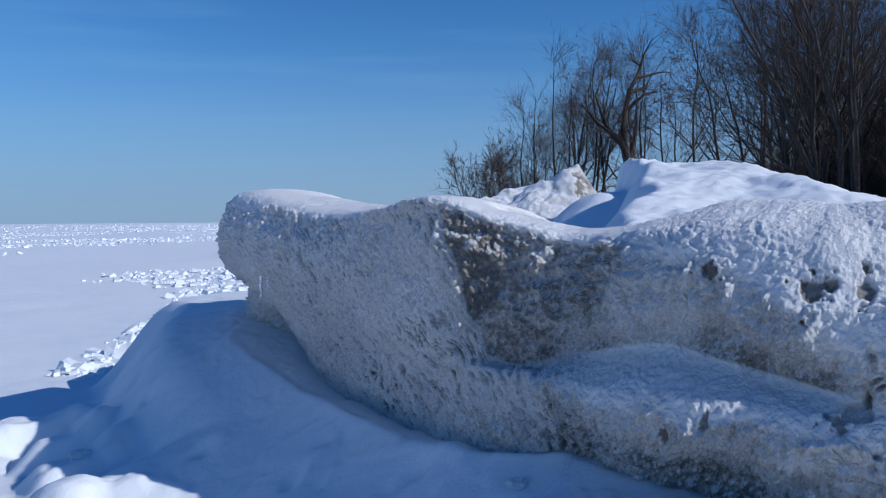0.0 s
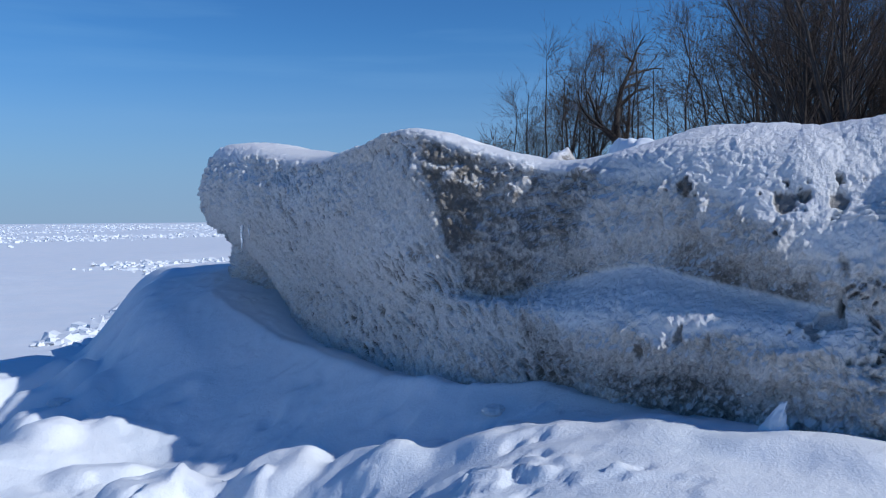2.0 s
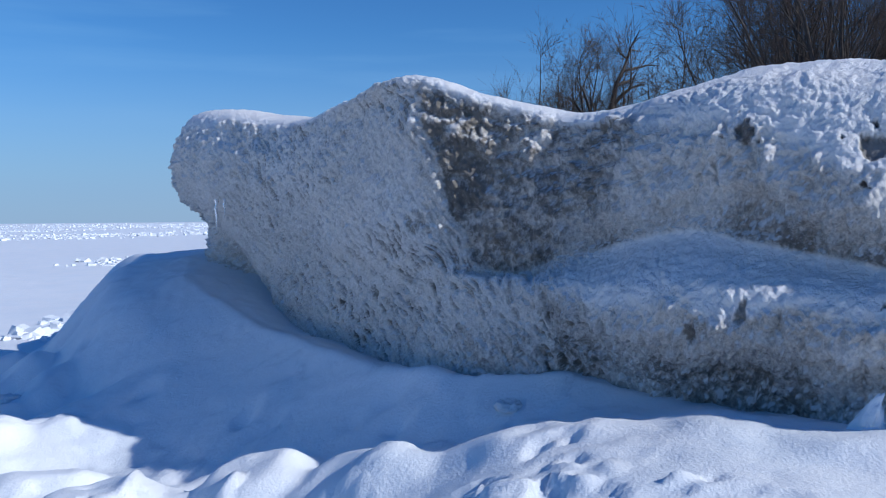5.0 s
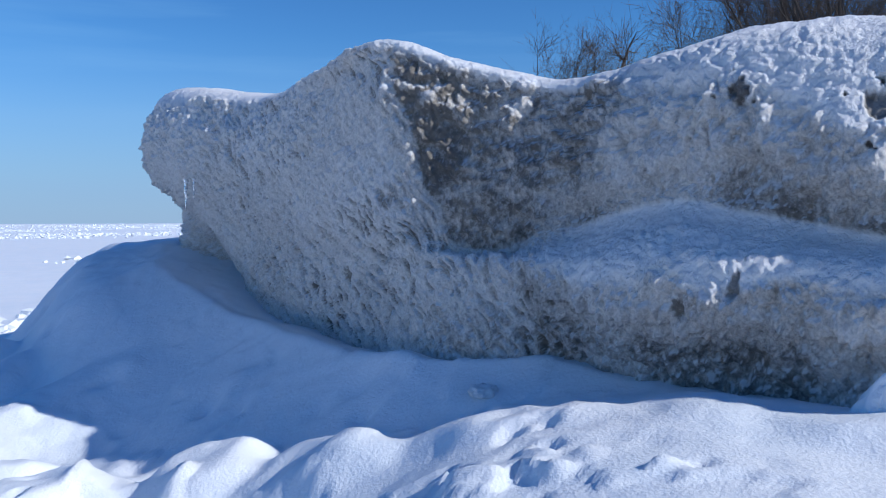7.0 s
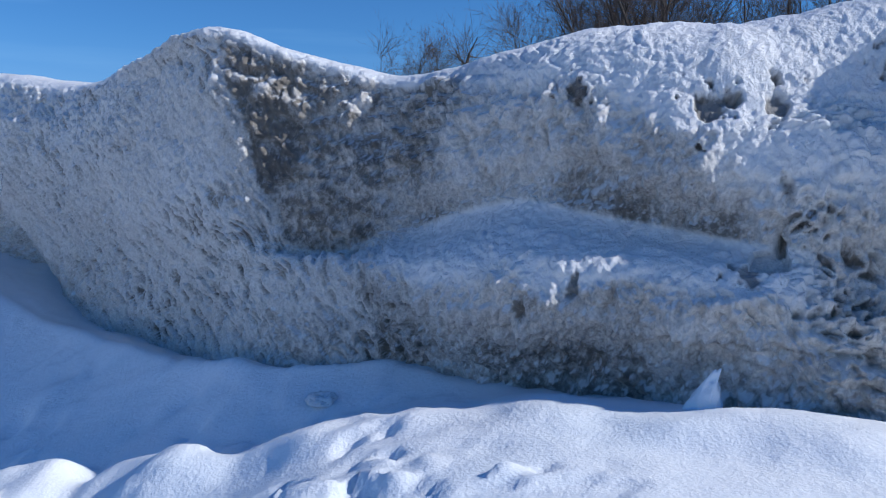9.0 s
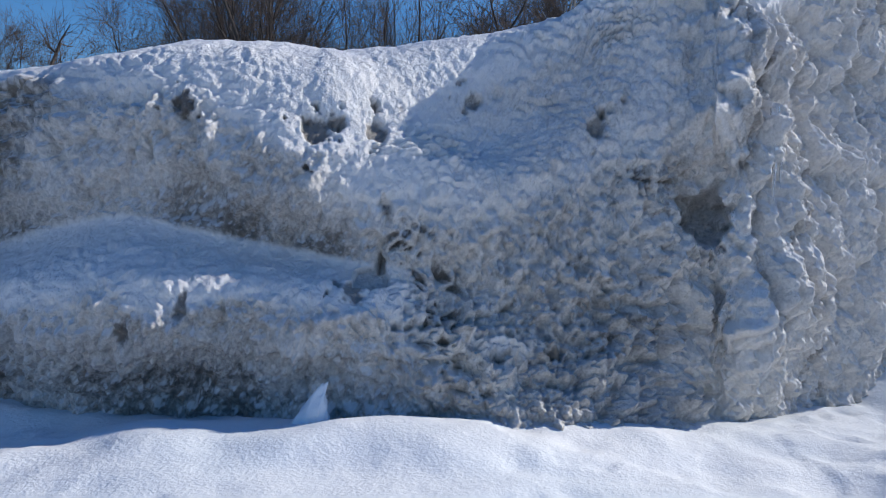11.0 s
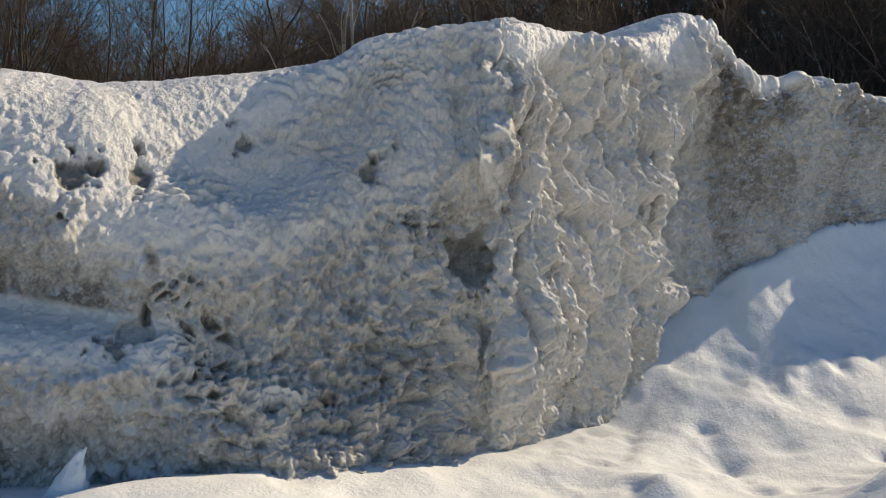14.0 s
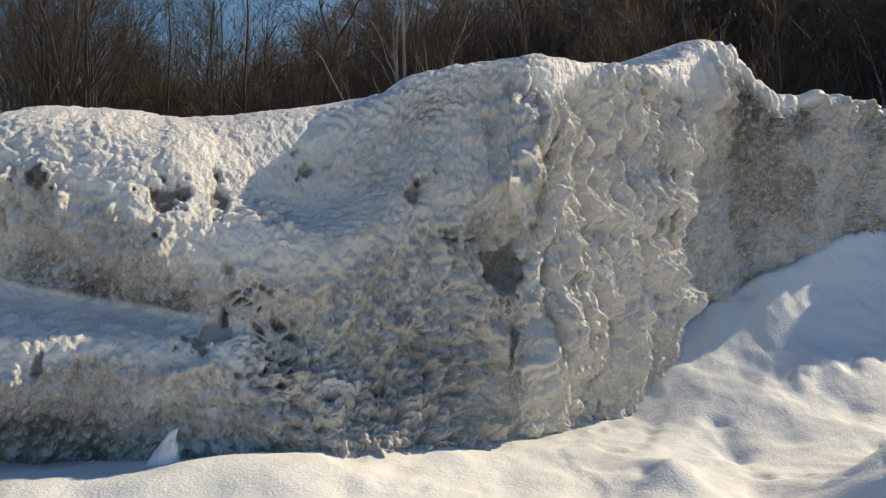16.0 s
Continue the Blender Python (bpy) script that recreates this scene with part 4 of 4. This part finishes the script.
def ice_post(x, y, h):
    """A thin upstanding fin of ice at the ridge's foot."""
    bm = lump(9.3, 0.3, 4, 1.0)
    for v in bm.verts:
        t = v.co.z + 0.3
        v.co = Vector((v.co.x * (0.17 - 0.13 * t) + 0.06 * t * t, v.co.y * (0.1 - 0.06 * t), (v.co.z + 0.22) * h / 0.72))
    me = bpy.data.meshes.new("ice_fin")
    bm.to_mesh(me)
    bm.free()
    me.materials.append(SNOW)
    me.polygons.foreach_set("use_smooth", np.ones(len(me.polygons), dtype=bool))
    ob = new("ice_fin", me)
    ob.matrix_world = pose(x, y, ground_at(x, y) - 0.03, 0, 4, -25)
    tagged(ob, "small upright fin of rimed ice at the ridge's foot", "ice fin")


ice_post(1.93, 4.58, .17)


# rubble of broken plates frozen into the lake
def rubble(total, seed):
    rng = np.random.default_rng(seed)
    base = np.array([(-1, -1, -1), (1, -1, -1), (1, 1, -1), (-1, 1, -1), (-.7, -.7, 1), (.7, -.7, 1), (.7, .7, 1), (-.7, .7, 1)], float)
    quads = np.array([(0, 1, 5, 4), (1, 2, 6, 5), (2, 3, 7, 6), (3, 0, 4, 7), (4, 5, 6, 7)])
    far = np.exp(rng.uniform(math.log(13), math.log(900), total))
    angle = np.radians(rng.uniform(-40, 4, total))
    x, y = far * np.sin(angle), far * np.cos(angle)
    clump = fractal(x * 0.09 + 5, y * 0.05, 0 * x, 3, 140) + 0.35 * smooth((far - 90) / 150)
    shore = np.exp(-((x + 6.6 + 0.12 * (y - 18)) / 0.9) ** 2) * (y > 14) * (y < 60)
    keep = (clump + 1.3 * shore > 0.22 + 0.35 * rng.random(total)) & ((x < -5.6 - 0.1 * (y - 14)) | (y > 70))
    x, y, far = x[keep], y[keep], far[keep]
    n = len(x)
    size = rng.uniform(0.04, 0.13, n) * (1 + far / 220) * rng.choice([0.6, 1.0, 1.5], n)
    z = ground_height(x[None], y[None])[0]
    turn = rng.uniform(0, 6.28, n)
    v = base[None] * np.stack([size, size * rng.uniform(0.5, 1, n), size * rng.uniform(0.2, 0.55, n)], -1)[:, None]
    v = v * (1 + rng.uniform(-0.3, 0.3, v.shape))
    v[..., 2] += v[..., 0] * rng.uniform(-0.5, 0.5, (n, 1))
    c, s = np.cos(turn)[:, None], np.sin(turn)[:, None]
    vx, vy = v[..., 0] * c - v[..., 1] * s, v[..., 0] * s + v[..., 1] * c
    v = np.stack([vx + x[:, None], vy + y[:, None], v[..., 2] + z[:, None] + 0.2 * size[:, None]], -1)
    faces = quads[None] + 8 * np.arange(n)[:, None, None]
    ob = mesh_object("ice_rubble", v.reshape(-1, 3), faces.reshape(-1, 4), SNOW)
    ob.data.polygons.foreach_set("use_smooth", np.zeros(len(ob.data.polygons), dtype=bool))
    tagged(ob, "broken plates and lumps of white ice frozen into the lake", "ice rubble", kind="stuff")


rubble(26000, 5)


# ---- leafless woods along the shore ----
def tubes(segments, sides):
    """Tapered tubes, one for each (start, end, start radius, end radius)."""
    a = np.array([s[0] for s in segments], float)
    b = np.array([s[1] for s in segments], float)
    ra, rb = np.array([s[2] for s in segments]), np.array([s[3] for s in segments])
    d = b - a
    d /= np.maximum(np.linalg.norm(d, axis=1, keepdims=True), 1e-6)
    side = np.cross(d, np.where(np.abs(d[:, 2:]) < 0.9, [[0, 0, 1.0]], [[1.0, 0, 0]]))
    side /= np.linalg.norm(side, axis=1, keepdims=True)
    up = np.cross(d, side)
    t = np.arange(sides) * 2 * math.pi / sides
    ring = np.cos(t)[None, :, None] * side[:, None] + np.sin(t)[None, :, None] * up[:, None]
    low, high = a[:, None] + ring * ra[:, None, None], b[:, None] + ring * rb[:, None, None]
    verts = np.concatenate([low, high], 1).reshape(-1, 3)
    k = np.arange(sides)
    quad = np.stack([k, (k + 1) % sides, (k + 1) % sides + sides, k + sides], -1)
    return verts, (quad[None] + 2 * sides * np.arange(len(a))[:, None, None]).reshape(-1, 4)


def grow(rng, start, heading, length, radius, steps, bend, lift, out_list):
    """One crooked limb; returns the points along it, each with its heading and radius."""
    p, d, points = np.array(start, float), np.array(heading, float), []
    for k in range(steps):
        d = d + rng.normal(0, bend, 3) + np.array([0, 0, lift])
        d /= np.linalg.norm(d)
        q = p + d * length / steps
        r0, r1 = radius * (1 - 0.8 * k / steps), radius * (1 - 0.8 * (k + 1) / steps)
        out_list.append((p, q, r0, r1))
        points.append((q, d, r1, (k + 1) / steps))
        p = q
    return points


def side_way(rng, d, spread_angle):
    r = rng.normal(0, 1, 3)
    r -= d * np.dot(r, d)
    r /= np.linalg.norm(r)
    return d * math.cos(spread_angle) + r * math.sin(spread_angle)


def tree_meshes(seed, height, stem, limbs, twigs, spread_angle=0.7, crooked=0.07, stems=1, stout=0.5, low=0.28):
    rng = np.random.default_rng(seed)
    wood, fine_wood = [], []
    for s in range(stems):
        lean = rng.normal(0, 0.05 if stems == 1 else 0.32, 2)
        trunk = grow(rng, (rng.normal(0, 0.25 * (stems > 1)), rng.normal(0, 0.25 * (stems > 1)), -0.4), (lean[0], lean[1], 1), height * rng.uniform(0.8, 1.0) * (1 if s == 0 else 0.85), stem, 10, crooked, 0.03, wood)
        picks = [p for p in trunk if p[3] > (low if stems == 1 else 0.1)]
        for k in range(limbs):
            q, d, r, f = picks[rng.integers(len(picks))]
            limb = grow(rng, q, side_way(rng, d, spread_angle * rng.uniform(0.6, 1.2)), height * 0.42 * (1.15 - f) * rng.uniform(0.6, 1.2), max(r * stout, 0.02), 6, 0.14, 0.045, wood)
            for j in range(6):
                q2, d2, r2, f2 = limb[rng.integers(1, 6)]
                branch = grow(rng, q2, side_way(rng, d2, rng.uniform(0.4, 0.95)), height * 0.16 * rng.uniform(0.5, 1.2), max(r2 * 0.5, 0.016), 4, 0.09, 0.07, fine_wood)
                for i in range(twigs):
                    q3, d3, r3, f3 = branch[rng.integers(0, 4)]
                    grow(rng, q3, side_way(rng, d3, rng.uniform(0.35, 0.85)), height * 0.08 * rng.uniform(0.5, 1.2), max(r3 * 0.45, 0.014), 2, 0.07, 0.05, fine_wood)
    return wood, fine_wood


def data_from(name, segments, sides, mat):
    verts, faces = tubes(segments, sides)
    ob = mesh_object(name, verts, faces, mat)
    me = ob.data
    bpy.data.objects.remove(ob)
    return me


def tree_kind(seed, *args, bark=None, twig=None, **kw):
    wood, fine_wood = tree_meshes(seed, *args, **kw)
    return data_from("trunk", wood, 5, bark or BARK), data_from("crown", fine_wood, 3, twig or TWIG)


KINDS = {
    "tall": tree_kind(1, 22, .19, 20, 5, 0.65),
    "broad": tree_kind(2, 21, .22, 22, 5, 0.8, 0.1),
    "slim": tree_kind(3, 22, .14, 15, 5, 0.55, 0.05),
    "forked": tree_kind(4, 22, .2, 11, 5, 0.6, 0.09, 2),
    "crooked": tree_kind(5, 20, .42, 11, 2, 0.9, 0.16, stout=0.9),
    "bushy": tree_kind(9, 18, .15, 11, 5, 0.9, 0.07, 4, stout=0.45),
    "spreading": tree_kind(12, 12, .17, 26, 7, 0.95, 0.1, low=0.06),
    "leaning": tree_kind(13, 14, .12, 9, 6, 0.7, 0.1, 4, low=0.1),
    "shrub": tree_kind(6, 8, .06, 8, 6, 0.5, 0.09, 8),
    "pale": tree_kind(7, 16, .16, 10, 6, 0.5, 0.06, 3, bark=PALE_BARK),
    "sapling": tree_kind(8, 11, .09, 10, 6, 0.6, 0.08, 3, twig=BRUSH),
}
LABELS = {
    "tall": "tall bare grey-barked tree at the wood's edge",
    "broad": "bare broad-crowned tree with heavy spreading limbs",
    "slim": "slender straight leafless tree among others",
    "forked": "leafless tree with a trunk forked near the ground",
    "crooked": "dead crooked tree with thick broken bare limbs",
    "bushy": "bare tree of several stems with a dense fine-twigged crown",
    "spreading": "bare tree with low spreading boughs and fine dark twigs",
    "leaning": "clump of slim bare stems leaning apart",
    "shrub": "rounded bare grey-brown bush of many stems",
    "pale": "clump of bare pale-barked stems in the sun",
    "sapling": "bare reddish-brown sapling clump below the trees",
}


def tree(x, y, kind, scale, turn):
    name = "bush" if kind in ("shrub", "sapling") else "tree"
    base = new(name)
    base.matrix_world = pose(x, y, min(ground_at(x, y), 1.2) - 0.1, 0, 0, turn) @ Matrix.Scale(scale, 4)
    tagged(base, LABELS[kind], name, "bare woods along the shore")
    for part_name, me in zip(("trunk", "crown"), KINDS[kind]):
        new(part_name, me).parent = base


# the far end of the wood, seen past the ridge
for row in ((5.9, 100, "shrub", 1.7, 20), (8.4, 104, "shrub", 1.3, 120), (11.6, 104, "bushy", 0.95, 0), (14.6, 103, "bushy", 1.15, 70), (17.2, 107, "bushy", 1.2, 150), (19.6, 108, "broad", 0.95, 30), (16.6, 112, "broad", 1.15, 60), (12.6, 112, "slim", 1.05, 300), (19.8, 111, "tall", 1.1, 10),
            (22.8, 104, "crooked", 1.6, 205), (21.0, 109, "tall", 1.0, 200), (26.3, 102, "bushy", 1.2, 10), (24.6, 108, "bushy", 1.2, 250), (29.0, 97, "tall", 1.15, 120), (31.5, 95, "broad", 1.1, 250),
            (33.4, 92, "slim", 1.2, 40), (31.2, 84, "tall", 1.15, 300), (33.5, 88, "forked", 1.15, 75), (30.6, 74, "broad", 1.15, 160), (33.0, 78, "slim", 1.2, 190),
            (25.2, 60, "slim", 1.2, 20), (27.4, 62, "tall", 1.25, 140), (29.2, 66, "broad", 1.25, 60), (27.6, 56, "slim", 1.3, 280), (31.4, 70, "tall", 1.2, 330), (26.6, 57, "forked", 1.1, 45), (29.0, 60, "tall", 1.2, 95), (30.0, 68, "tall", 1.2, 220), (30.8, 64, "forked", 1.2, 330)):
    tree(*row)

wood_rng = np.random.default_rng(11)
for k in range(120):
    f = wood_rng.uniform(0, 1) ** 0.8
    y = 66 - 78 * f
    edge = 30.5 + 4.5 * math.sin(f * 3.0) - 1.0 * f
    x = edge + wood_rng.uniform(0, 1) ** 1.4 * 26
    kind = ("spreading", "spreading", "slim", "leaning", "spreading", "sapling", "tall", "leaning")[wood_rng.integers(8)]
    tree(x, y, kind, wood_rng.uniform(0.75, 1.15), wood_rng.uniform(0, 360))
for k in range(22):
    y = wood_rng.uniform(62, 104)
    kind = ("tall", "slim", "forked", "bushy")[wood_rng.integers(4)]
    tree(0.405 * y + wood_rng.uniform(0, 1) ** 1.3 * 16, y, kind, wood_rng.uniform(0.9, 1.2), wood_rng.uniform(0, 360))
for row in ((28.6, 28.2, "pale", .95, 30), (29.6, 28.0, "pale", .8, 130), (33.5, 21.5, "sapling", .9, 10), (36, 9.5, "pale", .7, 250), (31.6, 31, "broad", .8, 80), (32, 40, "broad", .85, 10)):
    tree(*row)


def make_leaf_litter():
    m, n, l, b = material("leaf_litter", 0.9)
    v = object_space(n)
    c = mix_colour(n, l, ramp_noise(n, l, 0.5, 0.3, 0.7, 5, v), (0.09, 0.066, 0.052), (0.2, 0.145, 0.108))
    c = mix_colour(n, l, ramp_noise(n, l, 6.0, 0.35, 0.65, 4, v), c, (0.12, 0.085, 0.064))
    l.new(c, b.inputs["Base Color"])
    bump(n, l, b, ramp_noise(n, l, 3.0, 0.3, 0.7, 5, v), 0.2)
    return m


def bluff_height(x, y):
    """A bank that climbs behind the wood's edge, lower towards the far end."""
    top = np.interp(y, [-40, 30, 60, 84, 112], [11.5, 12.5, 11.5, 6.5, 1.0])
    rise = smooth((x - np.interp(y, [-40, 40, 66, 112], [44, 45, 42, 46])) / 16)
    return 0.2 + rise * (top + 0.9 * fractal(x * 0.08, y * 0.08, 0 * x, 4, 131)) + 0.25 * fractal(x * 0.5, y * 0.5, 0 * x, 3, 132)


tagged(height_thing("wooded_bank", np.linspace(42, 74, 60), np.linspace(-40, 116, 200), bluff_height, make_leaf_litter(),
                    "steep brown bank of dead leaves behind the bare trees", "bank"), kind="structure")


def thicket(total, seed):
    """Bare undergrowth too dense to count, deep under the trees."""
    rng = np.random.default_rng(seed)
    segments = []
    for k in range(total):
        f = rng.uniform(0, 1)
        y = 112 - 130 * f
        edge = np.interp(y, [-20, 10, 40, 66, 90, 112], [34, 35, 35, 31.5, 33, 22])
        x = edge + rng.uniform(-1.5, 1) ** 2 * 14 + rng.uniform(0, 4)
        p = np.array([x, y, 0.6])
        d = np.array([rng.normal(0, .4), rng.normal(0, .4), 1.0])
        h = rng.uniform(2.0, 8.0)
        r = rng.uniform(0.016, 0.055)
        mid, tip = p + d * h * 0.5, p + d * h + rng.normal(0, .3, 3)
        segments += [(p, mid, r, r * 0.7), (mid, tip, r * 0.7, 0.006)]
        for j in range(5):
            s = p + d * h * rng.uniform(0.3, 0.8)
            segments.append((s, s + np.array([rng.normal(0, .5), rng.normal(0, .5), rng.uniform(.3, 1.2)]) * h * 0.25, r * 0.5, 0.005))
    verts, faces = tubes(segments, 3)
    tagged(mesh_object("undergrowth", verts, faces, BRUSH), "dense reddish-brown leafless undergrowth beneath the trees", "undergrowth", kind="stuff")


def far_stems(total, seed):
    """The depth of the wood: trunk behind trunk."""
    rng = np.random.default_rng(seed)
    segments = []
    for k in range(total):
        y = rng.uniform(-22, 112)
        x = np.interp(y, [-20, 40, 66, 80, 112], [46, 46, 38, 37, 40]) + rng.uniform(0, 30)
        p, d = np.array([x, y, float(bluff_height(np.array([x]), np.array([y]))[0]) - 0.3]), np.array([rng.normal(0, .14), rng.normal(0, .14), 1.0])
        h, r = rng.uniform(6, 15), rng.uniform(0.05, 0.15)
        segments += [(p, p + d * h * .5, r, r * .7), (p + d * h * .5, p + d * h, r * .7, .02)]
        for j in range(14):
            s = p + d * h * rng.uniform(0.08, 0.95)
            e = s + np.array([rng.normal(0, .6), rng.normal(0, .6), rng.uniform(.3, 1)]) * rng.uniform(1, 3.5)
            segments.append((s, e, max(r * .3, .03), .015))
            for i in range(2):
                segments.append(((s + e) / 2, e + rng.normal(0, .8, 3), .026, .014))
    verts, faces = tubes(segments, 3)
    tagged(mesh_object("deep_woods", verts, faces, BRUSH), "deep leafless woods, trunk behind trunk", "woods", kind="stuff")


thicket(9000, 21)
far_stems(2700, 22)
